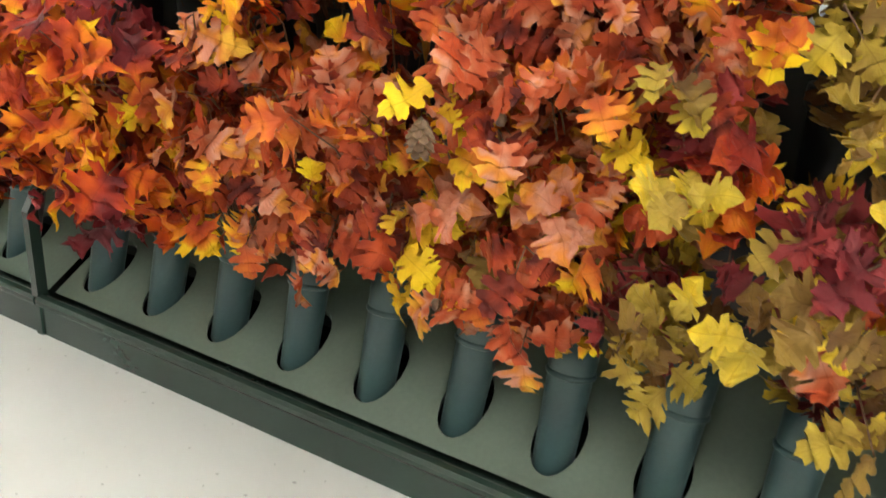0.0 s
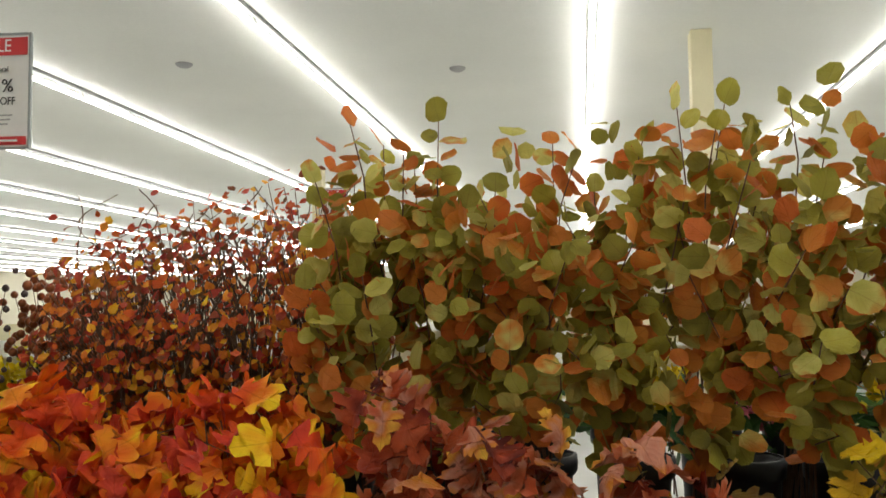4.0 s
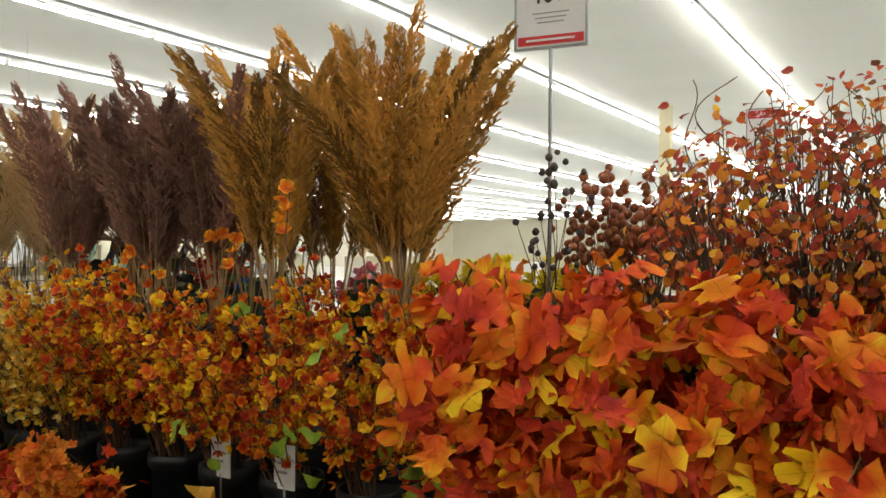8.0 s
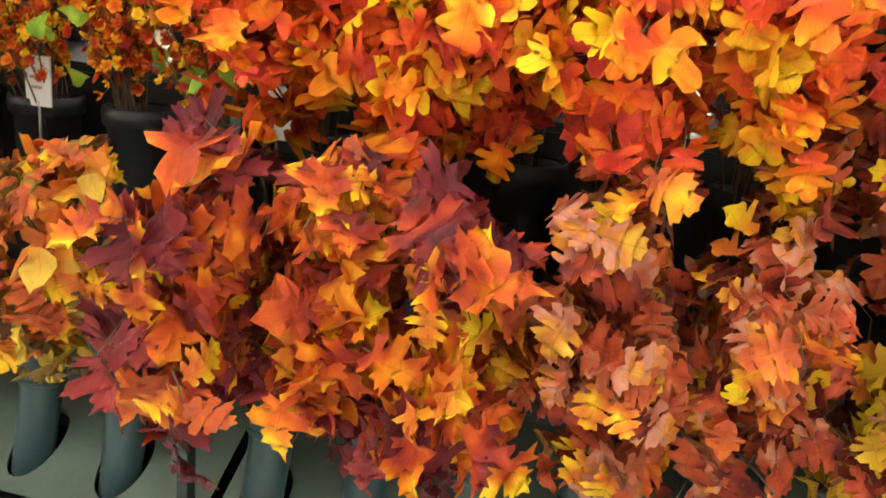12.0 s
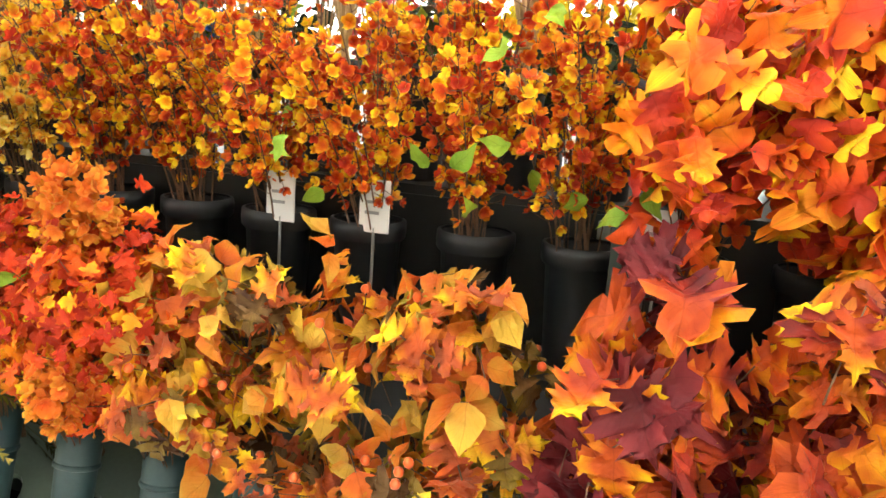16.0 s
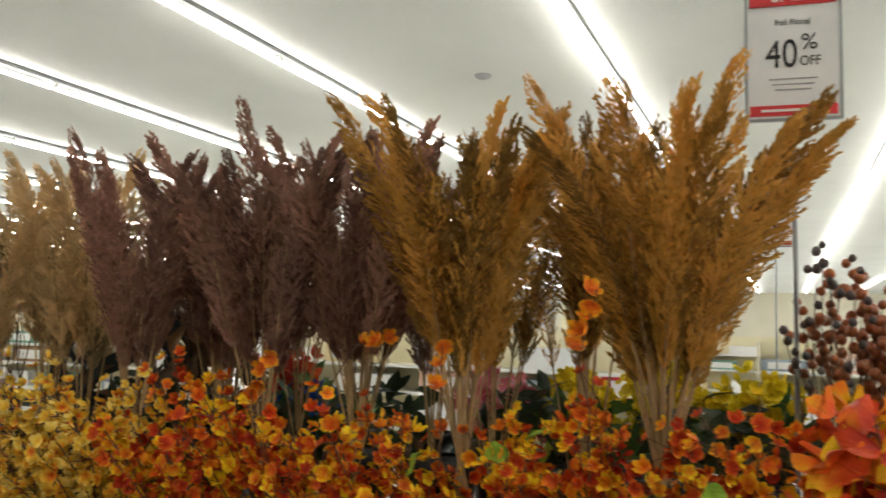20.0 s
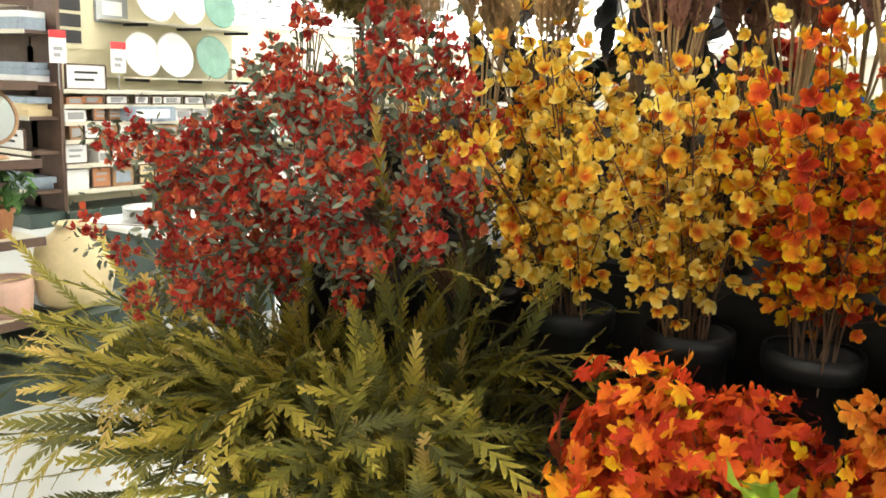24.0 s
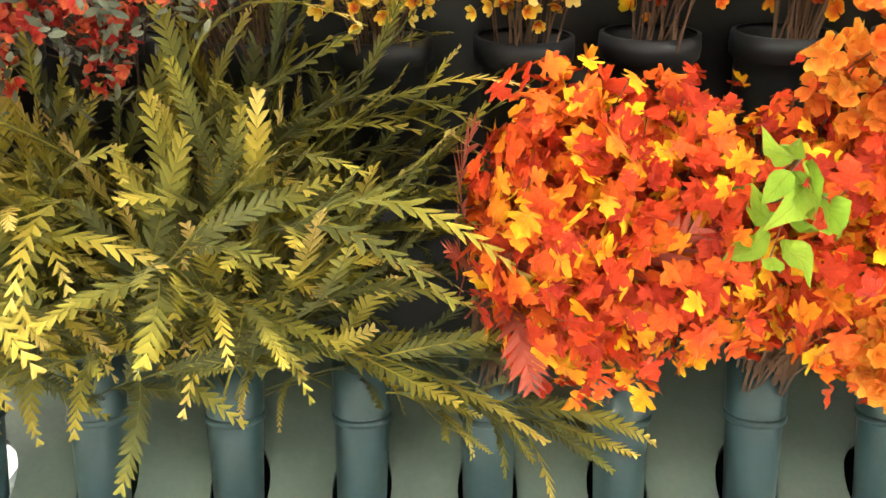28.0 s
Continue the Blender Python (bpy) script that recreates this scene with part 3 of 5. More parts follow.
def bunch(name, base, centre, radii, n, leaves, size, label, category, group, names="leaf", vary=0.25, inner=0, **kw):
    """A bunch of artificial stems; leaves is a list of leaf sets, one taken for each branch."""
    ob = thing(name, base, label, category, group)
    b = Vector(base)
    pl, br = sprigs(n, centre, radii, base, size, **kw)
    tagged(put("twig_mass", branch_mesh(base, br), ob), kind="stuff")
    kinds = [leaves[int(rng.integers(len(leaves)))] for _ in br]
    for p, nor, tip, k in pl:
        s = size * (1 + vary * rng.uniform(-1, 1))
        put(names, kinds[k][int(rng.integers(len(kinds[k])))], ob, aim(Vector(p) - b, nor, tip, s))
    sets = {}
    kw["shell"] = 0.1
    if inner:
        for p, nor, tip, k in sprigs(inner, centre, [r * 0.88 for r in radii], base, size, **kw)[0]:
            kind = leaves[k % len(leaves)]
            d, key = LEAF_DATA[kind[int(rng.integers(len(kind)))].name]
            m = np.array(aim(Vector(p) - b, nor, tip, size * (1 + vary * rng.uniform(-1, 1))))
            sets.setdefault(key, []).append(((np.asarray(d[0]) @ m[:3, :3].T + m[:3, 3]).tolist(), d[1], d[2]))
    for key, ch in sets.items():
        v, f, u = merge(ch)
        tagged(put("inner_foliage", mesh("inner_foliage", v, f, M[key], u), ob), kind="stuff")
    return ob


def stem_spray(name, base, top, radii, stems, per, datas, size, mat, label, category, group, piece="blossoms", start=0.45, stem="stem", extra=None):
    """Upright stems that fan out of a bucket, each with small blossoms on short side twigs along its upper part."""
    ob = thing(name, base, label, category, group)
    b = np.array(base, float)
    wood, sets = [], {}
    for k in range(stems):
        a, rad = 2 * math.pi * (k + rng.random()) / stems, math.sqrt(rng.random())
        end = np.array(top) + np.array((math.cos(a), math.sin(a), 0)) * np.array(radii) * rad - b
        end[2] += radii[2] * rng.uniform(-1, 0.6) - 0.1 * rad * rad
        foot = np.array((rng.uniform(-0.035, 0.035), rng.uniform(-0.035, 0.035), -0.12))
        knee = np.array((end[0] * 0.35, end[1] * 0.35, end[2] * 0.5))
        pts = [foot * (1 - t) ** 2 + knee * 2 * t * (1 - t) + end * t * t for t in np.linspace(0, 1, 7)]
        wood.append(tube_path(pts, 0.0021, 0.0009, 4))
        for j in range(per):
            t = start + (1 - start) * (j + rng.random()) / per
            p = foot * (1 - t) ** 2 + knee * 2 * t * (1 - t) + end * t * t
            off = rng.normal(size=3) * np.array((1, 1, 0.7))
            off = off / np.linalg.norm(off) * size * rng.uniform(0.5, 2.1) * (1.25 - 0.6 * t)
            off[1] -= 0.25 * size
            q = p + off
            wood.append(tube_path([p - (end - foot) * 0.02, q], 0.0009, 0.0006, 3))
            for ds, sz, mt, share in [(datas, size, mat, 1.0)] + (extra or []):
                if rng.random() < share:
                    d = ds[int(rng.integers(len(ds)))]
                    m = np.array(aim(Vector(q + (0 if mt == mat else 1) * rng.normal(size=3) * size * 0.7), off / size + np.array((0, -0.7, 0.5)) + 0.5 * rng.normal(size=3), rng.normal(size=3), sz * rng.uniform(0.65, 1.2)))
                    sets.setdefault(mt, []).append(((np.asarray(d[0]) @ m[:3, :3].T + m[:3, 3]).tolist(), d[1], d[2]))
    tagged(put("twig_mass", mesh("twig_mass", *merge(wood)[:2], M[stem]), ob), kind="stuff")
    for mt, ch in sets.items():
        v, f, u = merge(ch)
        nm = piece if mt == mat else "leaves"
        tagged(put(nm, mesh(nm, v, f, M[mt], u), ob), kind="stuff")
    return ob


def spray(name, base, centre, radii, n, datas, size, mat, label, category, group, piece="leaves", vary=0.3, stem="stem", every=6, extra=(), **kw):
    """A bunch of many small leaves or flowers, which stay one part."""
    ob = thing(name, base, label, category, group)
    pl = spots(n, centre, radii, base, **kw)
    b = np.array(base, float)
    tagged(put("twig_mass", mesh("twig_mass", *twigs((0, 0, 0), [(np.array(p) - b, 0, 0) for p, _, _ in pl], every, 0.0022, 0.0009), M[stem]), ob), kind="stuff")
    ch = []
    for p, nor, tip in pl:
        d = datas[int(rng.integers(len(datas)))]
        m = np.array(aim(Vector(p - b), nor, tip, size * (1 + vary * rng.uniform(-1, 1))))
        v = np.asarray(d[0]) @ m[:3, :3].T + m[:3, 3]
        ch.append((v.tolist(), d[1], d[2]))
    v, f, u = merge(ch)
    tagged(put(piece, mesh(piece, v, f, M[mat], u), ob), kind="stuff")
    return ob


def flower_data(petals=5, seed=0, cup=0.5):
    """A small open blossom: cupped petals that meet in the middle."""
    r = random.Random(seed)
    v, f, u = [(0, 0, 0.0)], [], [(0.2, 0.0)]
    for k in range(petals):
        a = 2 * math.pi * k / petals + r.uniform(-0.15, 0.15)
        w, L = 0.34 * r.uniform(0.7, 1.15), 0.58 * r.uniform(0.8, 1.15)
        c, s = math.cos(a), math.sin(a)
        o = len(v)
        for (px, py, pz, uu) in ((-w * 0.8, L * 0.6, cup * 0.3, 0.55), (0, L * 0.6, cup * 0.12, 0.5), (w * 0.8, L * 0.6, cup * 0.3, 0.55), (-w * 0.4, L, cup * 0.62, 1), (w * 0.4, L * 0.98, cup * 0.6, 1)):
            v.append((px * c - py * s, px * s + py * c, pz))
            u.append((0.2, uu))
        f += [(0, o + 1, o), (0, o + 2, o + 1), (o, o + 1, o + 3), (o + 1, o + 4, o + 3), (o + 1, o + 2, o + 4)]
    return v, f, u


# ---- the place ----
X0, X1, Y0, Y1, H = -46.0, 24.0, -14.0, 76.0, 4.62
tagged(box("floor", X0, X1, Y0, Y1, -0.1, 0.0, M["floor"]), "pale speckled vinyl shop floor", "floor", kind="structure")
tagged(box("ceiling", X0, X1, Y0, Y1, H, H + 0.1, M["ceiling"]), "flat white shop ceiling of large boards", "ceiling", kind="structure")
for nm, a in (("wall_west", (X0 - 0.2, X0, Y0, Y1)), ("wall_east", (X1, X1 + 0.2, Y0, Y1)), ("wall_south", (X0, X1, Y0 - 0.2, Y0)), ("wall_north", (X0, X1, Y1, Y1 + 0.2))):
    tagged(box(nm, *a, 0.0, H, M["wall"]), "plain cream painted shop wall", "wall", kind="structure")


def ceiling_light():
    ob = thing("ceiling_light", (0, 0, 0), "long white fluorescent batten under a grey rail", "lamp", "ceiling lights")
    rail = box("rail", -0.042, 0.042, -1.22, 1.22, -0.05, 0.0, M["housing"], ob)
    n = 10
    v, f = [], []
    for y in (-1.17, 1.17):
        for k in range(n):
            a = 2 * math.pi * k / n
            v.append((0.03 * math.cos(a), y, -0.135 + 0.026 * math.sin(a)))
    f = [(k, (k + 1) % n, (k + 1) % n + n, k + n) for k in range(n)] + [tuple(range(n))[::-1], tuple(range(n, 2 * n))]
    put("tube", mesh("tube", v, f, M["glow"], smooth=True), ob)
    for y in (-1.195, 0.0, 1.195):
        box("bracket", -0.012, 0.012, y - 0.02, y + 0.02, -0.13, -0.05, M["white"], rail)
    return ob


lamp_master = ceiling_light()
first = True
for k in range(-2, 9):
    for j in range(-3, 9):
        m = pose(-0.475 - 3.54 * k, 0.9 + 2.44 * j, H)
        if first:
            lamp_master.matrix_basis = m
            first = False
        else:
            copy_thing(lamp_master, m)

# rows of battens far down the hall, joined
far_rows = thing("ceiling_light_rows", (0, 0, H), "far rows of white fluorescent battens under the ceiling", "lamps", "", "stuff")
far = {"rail": [], "tube": []}
for k in range(-6, 13):
    x = -0.475 - 3.54 * k
    near = -2 <= k < 9
    for y0, y1 in ((21.7, 74.0),) if near else ((-8.0, 74.0),):
        n = int((y1 - y0) / 2.44)
        for i in range(n):
            y = y0 + 1.22 + 2.44 * i
            far["rail"].append(box_data(x - 0.042, x + 0.042, y - 1.22, y + 1.22, -0.05, 0.0))
            far["tube"].append(box_data(x - 0.026, x + 0.026, y - 1.17, y + 1.17, -0.16, -0.11))
for nm, ch in far.items():
    tagged(put(nm, mesh(nm, *merge(ch)[:2], M["housing" if nm == "rail" else "glow"]), far_rows), kind="stuff")

# ---- the flower stand ----
SPANS = [(-2.07, 0.1), (-4.36, -2.07), (0.1, 1.5)]
TUBE_X = [-1.975 + 0.2115 * k for k in range(10)] + [-2.3, -2.515, -2.735, -2.955, -3.175, -3.395, -3.61, -3.82, -4.05, -4.265] + [0.25 + 0.2115 * k for k in range(6)]
PZ0, PZ1, PY0, PY1 = 0.105, 0.31, -0.055, 0.33


def panel_mesh(x0, x1, xs):
    """The sloping deck with a long hole for each tube."""
    ch = []
    k = (PZ1 - PZ0) / (PY1 - PY0)
    edges = [x0] + [(a + b) / 2 for a, b in zip(xs, xs[1:])] + [x1]
    for cx, a, b in zip(xs, edges, edges[1:]):
        n = 24
        v, f = [], []
        for i in range(n):
            t = 2 * math.pi * i / n
            c, s = math.cos(t), math.sin(t)
            q = max(abs(c), abs(s))
            sx, sy = c / q, s / q
            x = cx + sx * ((b - cx) if sx > 0 else (cx - a))
            y = 0.06 + sy * ((PY1 - 0.06) if sy > 0 else (0.06 - PY0))
            v.append((x, y, PZ0 + k * (y - PY0)))
        for i in range(n):
            t = 2 * math.pi * i / n
            x, y = cx + 0.051 * math.cos(t), 0.056 + 0.08 * math.sin(t)
            v.append((x, y, PZ0 + k * (y - PY0)))
        for i in range(n):
            x, y, z = v[n + i]
            v.append((x, y, z - 0.012))
        for i in range(n):
            j = (i + 1) % n
            f += [(i, j, n + j, n + i), (n + i, n + j, 2 * n + j, 2 * n + i)]
        ch.append((v, f))
    return merge(ch)[:2]


for s, (xa, xb) in enumerate(SPANS):
    xs = sorted(x for x in TUBE_X if xa < x < xb)
    st = thing("flower_stand", ((xa + xb) / 2, 0, 0), "dark green metal stepped flower stand section", "display stand", "flower stand sections")
    c = Vector(((xa + xb) / 2, 0, 0))
    put("deck_panel", mesh("deck_panel", *panel_mesh(xa + 0.012, xb - 0.012, xs), M["paint"]), st, Matrix.Translation(-c), "grey-green sloping deck with holes")
    # kick board with a rolled top edge
    prof = [(-0.098, 0.0), (-0.098, 0.078), (-0.104, 0.083), (-0.109, 0.092), (-0.109, 0.102), (-0.103, 0.111), (-0.092, 0.115), (-0.084, 0.112), (-0.080, 0.104), (-0.078, 0.098), (-0.060, 0.098), (-0.058, 0.0)]
    v = [(x, y, z) for x in (xa + 0.004, xb - 0.004) for y, z in prof]
    n = len(prof)
    f = [(i, i + n, i + 1 + n, i + 1) for i in range(n - 1)] + [tuple(range(n)), tuple(range(n, 2 * n))[::-1]]
    put("kick_board", mesh("kick_board", v, f, M["kick"]), st, Matrix.Translation(-c), "dark green kick board with rolled edge")
    for nm, a in (("under_box", (xa + 0.02, xb - 0.02, -0.05, 1.0, 0.0, 0.03)), ("lower_back", (xa + 0.001, xb - 0.001, PY1, PY1 + 0.02, 0.0, 0.64)),
                  ("middle_shelf", (xa + 0.001, xb - 0.001, 0.1, 0.36, 0.64, 0.66)), ("middle_back", (xa + 0.001, xb - 0.001, 0.30, 0.32, 0.66, 0.944)),
                  ("top_shelf", (xa + 0.001, xb - 0.001, 0.3, 0.86, 0.945, 0.965))):
        put(nm, mesh(nm, *box_data(*a), M["black"] if nm != "under_box" else M["kick"]), st, Matrix.Translation(-c))
    for x in (xa, xb):
        pts = [(x, -0.104, 0.0), (x, -0.104, 0.34), (x, 0.07, 0.6), (x, 0.07, 0.98)]
        v, f = [], []
        for px, py, pz in pts:
            v += [(px - 0.011, py, pz), (px + 0.011, py, pz), (px + 0.011, py + 0.03, pz), (px - 0.011, py + 0.03, pz)]
        for i in range(3):
            for q in range(4):
                f.append((4 * i + q, 4 * i + (q + 1) % 4, 4 * i + 4 + (q + 1) % 4, 4 * i + 4 + q))
        f += [(3, 2, 1, 0), (12, 13, 14, 15)]
        if x == xa and xa > -4.0:
            put("upright", mesh("upright", v, f, M["kick"]), st, Matrix.Translation(-c), "dark green steel upright")


def tube_thing():
    ob = thing("flower_tube", (0, 0, 0), "dark green plastic flower tube with a collar ring", "tube", "flower tubes")
    prof = [(0.0, 0.0), (0.038, 0.0), (0.041, 0.005), (0.0455, 0.2), (0.0475, 0.216), (0.0505, 0.32), (0.048, 0.32), (0.045, 0.21), (0.038, 0.012), (0.0, 0.01)]
    body = put("tube_body", mesh("tube_body", *lathe(prof, 24), M["tube"], smooth=True), ob)
    for nm, r, z in (("collar", 0.0478, 0.208), ("rim", 0.0508, 0.322)):
        ring = [(r - 0.002, z - 0.007), (r + 0.002, z - 0.005), (r + 0.0035, z), (r + 0.002, z + 0.005), (r - 0.002, z + 0.007)]
        put(nm, mesh(nm, *lathe(ring, 24), M["tube"], smooth=True), body)
    return ob


tm = tube_thing()
for i, x in enumerate(TUBE_X):
    m = pose(x, 0.03, 0.1, -13, rng.uniform(-1.5, 1.5))
    if i == 0:
        tm.matrix_basis = m
    else:
        copy_thing(tm, m)


def bucket(r=0.068, h=0.24):
    ob = thing("bucket", (0, 0, 0), "black plastic flower bucket standing on the shelf", "bucket", "flower buckets")
    prof = [(0.0, 0.0), (r * 0.8, 0.0), (r * 0.82, 0.006), (r * 0.97, h - 0.03), (r * 1.05, h - 0.028), (r * 1.06, h - 0.004), (r * 1.03, h), (r * 0.97, h - 0.006), (r * 0.8, 0.012), (0.0, 0.01)]
    body = put("bucket_body", mesh("bucket_body", *lathe(prof, 22), M["black"], smooth=True), ob)
    ring = [(r * 1.02, h - 0.036), (r * 1.1, h - 0.03), (r * 1.12, h - 0.014), (r * 1.1, h + 0.003), (r * 1.0, h + 0.004)]
    put("rim", mesh("rim", *lathe(ring, 22), M["black"], smooth=True), body)
    return ob


bk = bucket()
BUCKET_X = [-4.15 + 0.2 * k for k in range(22)]
for i, x in enumerate(BUCKET_X):
    for y, z in ((0.19, 0.66), (0.4, 0.965), (0.76, 0.965)):
        m = pose(x + rng.uniform(-0.015, 0.015), y + rng.uniform(-0.01, 0.01), z, 0, 0, rng.uniform(0, 90))
        if i == 0 and y < 0.2:
            bk.matrix_basis = m
        else:
            copy_thing(bk, m)

# ---- lower tier ----
L_BIG = leaf_set("broad_leaf", BROAD, M["big"], wave=0.12, curl=0.9, inner="big_in")
L_OAK = leaf_set("oak_leaf", OAK, M["oak"], inner="oak_in")
L_OAKO = leaf_set("oak_leaf", OAK, M["oakor"], inner="oakor_in")
L_MAP = leaf_set("maple_leaf", MAPLE, M["maple"], inner="maple_in")
L_BURG = leaf_set("maple_leaf", MAPLE, M["burg"], inner="maple_in")
L_TAN = leaf_set("ovate_leaf", OVATE, M["tan"], inner="tan_in")
L_TANM = leaf_set("maple_leaf", MAPLE, M["oakor"], inner="oakor_in")
L_OLIVE = leaf_set("oak_leaf", OAK, M["olive"], inner="olive_in")
L_EUC = leaf_set("round_leaf", ROUND, M["euc"], fold=0.15, curl=0.15, wave=0.03, inner="euc_in")
L_YEL = leaf_set("oak_leaf", OAK, M["yelleaf"], inner="olive_in")
L_GREEN = leaf_set("green_leaf", [(x * 0.8, y) for x, y in OVATE], M["green"])
D_SMALL = [leaf_data(MAPLE[::2] + MAPLE[-1:], 0.3 - 0.15 * k, 0.1 - 0.15 * k, 0.04, k) for k in range(4)]
D_OV = [leaf_data(OVATE[::2] + [OVATE[-1]], 0.2, -0.3 * k, 0.04, k) for k in range(3)]
D_LANCE = [leaf_data(LANCE, 0.2, -0.25 * k, 0.02, k) for k in range(3)]
D_SAGE = [leaf_data([(0.02, 0.0), (0.16, 0.25), (0.2, 0.55), (0.12, 0.85), (0.0, 1.0)], 0.2, -0.2 * k, 0.03, k) for k in range(3)]
D_FLOW = [flower_data(5, k, 0.45 + 0.2 * k) for k in range(4)]
D_BUD = [flower_data(3, 9, 1.3)]

NUT = mesh("acorn", *lathe([(0.0, -0.011), (0.006, -0.009), (0.0095, -0.002), (0.0095, 0.004), (0.006, 0.009), (0.0, 0.011)], 8), M["acorn"], smooth=True)
BERRY = mesh("berry", *lathe([(0.0, -0.0085), (0.006, -0.006), (0.0085, 0.0), (0.006, 0.006), (0.0, 0.0085)], 8), M["berry"], smooth=True)


def dots(ob, me, name, n, centre, radii):
    """Berries or nuts set on a bunch, each on a thin stalk."""
    b = Vector(ob.location)
    stalks = []
    for p, nor, tip in spots(n, centre, radii, b, shell=0.8):
        q = Vector(p) - b
        put(name, me, ob, Matrix.Translation(q))
        stalks.append(tube_path([q * 0.72 + Vector((rng.uniform(-0.03, 0.03), 0, 0)), q * 0.9 + Vector((0, 0, 0.012)), q], 0.0012, 0.0009, 3))
    tagged(put("berry_stalks", mesh("berry_stalks", *merge(stalks)[:2], M["stem"]), ob), kind="stuff")


for x in TUBE_X:
    if x > 0.3 or x < -3.5:
        continue
    rim = (x, 0.1, 0.41)
    c = (x + rng.uniform(-0.03, 0.03), -0.09 + rng.uniform(-0.03, 0.03), 0.7)
    if x > -0.62:
        bunch("leaf_bunch", rim, c, (0.17, 0.22, 0.29), 100, [L_OLIVE, L_OAK, L_YEL, L_OLIVE, L_BURG], 0.066, "olive and yellow artificial leaf bunch in a tube", "artificial plant", "leaf bunches", inner=70)
    elif x > -1.4:
        ob = bunch("leaf_bunch", rim, c, (0.16, 0.21, 0.3), 140, [L_OAK] * 6 + [L_OAKO, L_OAKO if x < -0.95 else L_YEL], 0.07, "russet artificial oak leaf bunch in a tube", "artificial plant", "leaf bunches", inner=90)
        dots(ob, NUT, "acorn", 5, c, (0.14, 0.19, 0.24))
    elif x > -2.1:
        bunch("leaf_bunch", rim, (c[0], c[1] - 0.09, c[2] - 0.01), (0.17, 0.25, 0.29), 120, [L_MAP, L_BURG, L_MAP, L_BURG, L_OAKO], 0.082, "orange and burgundy artificial maple leaf bunch in a tube", "artificial plant", "leaf bunches", inner=70)
    elif x > -2.8:
        c = (c[0], c[1] - 0.02, c[2] - 0.02)
        ob = bunch("leaf_bunch", rim, c, (0.18, 0.2, 0.26), 125, [L_TAN, L_TANM, L_TAN, L_TANM, L_OLIVE], 0.06, "tan and ochre artificial leaf bunch with berries", "artificial plant", "leaf bunches", inner=90)
        dots(ob, BERRY, "berry", 16, c, (0.15, 0.18, 0.22))
    else:
        spray("maple_bunch", rim, (c[0] + (0.06 if x < -3.3 else 0.0), c[1] - 0.02, c[2] + 0.015), (0.12 if x < -3.3 else 0.165, 0.18, 0.19), 1250, D_SMALL, 0.0265, "redsm", "bright red artificial small maple bunch in a tube", "artificial plant", "maple bunches", shell=0.4, loose=0.65)


CONE = mesh("scale", *lathe([(0.0, 0.0), (0.012, 0.004), (0.013, 0.008), (0.0, 0.006)], 6), M["cone"])
cone = thing("pine_cone", (-0.9, -0.25, 0.8), "brown pine cone among the oak leaves", "pine cone")
cone.scale = (0.65, 0.65, 0.8)
for i in range(34):
    t = i / 33
    a, r = i * 2.4, 0.024 * math.sin(math.pi * (0.15 + 0.8 * t))
    put("scale", CONE, cone, pose(r * math.cos(a), r * math.sin(a), 0.065 * t - 0.03, 0, 35, math.degrees(a)))

# ---- ferns ----
def lobed_leaf(length, arch, pairs, r, broad=0.2):
    """A narrow fishbone leaf that rises along z and arches to y: a rib with forward-slanting lobes."""
    def axis(t):
        return Vector((0.0, length * 0.75 * arch * t ** 2, length * (t - 0.35 * abs(arch) * t ** 2.4)))

    v, f, u = [], [], []
    shade = r.uniform(-0.22, 0.3)
    for i in range(pairs):
        t = 0.1 + 0.86 * i / (pairs - 1)
        p, d = axis(t), (axis(min(1.0, t + 0.04)) - axis(t - 0.04)).normalized()
        side, L = Vector((1, 0, 0)), length * broad * math.sin(math.pi * (0.2 + 0.72 * t)) ** 0.8
        nor = side.cross(d)
        h = length * 0.4 / pairs
        for s in (1, -1):
            o = (side * s * 0.75 + d * r.uniform(0.8, 1.3) + nor * r.uniform(-0.2, 0.25)).normalized()
            k = len(v)
            v += [tuple(q) for q in (p - d * h, p - d * h * 0.2 + o * L * 0.55 + side * s * L * 0.08, p + o * L, p + d * h + o * L * 0.45, p + d * h)]
            f.append((k, k + 1, k + 2, k + 3, k + 4) if s > 0 else (k + 4, k + 3, k + 2, k + 1, k))
            u += [(0.2, max(0.0, 0.05 + 0.85 * t * t + shade))] * 3 + [(0.2, max(0.0, 0.7 * t * t + shade))] * 2
    rib = tube_path([axis(i / 6) for i in range(7)], 0.0014, 0.0005, 3)
    return merge([(v, f, u), (rib[0], rib[1], [(0.2, 0.4)] * len(rib[0]))])


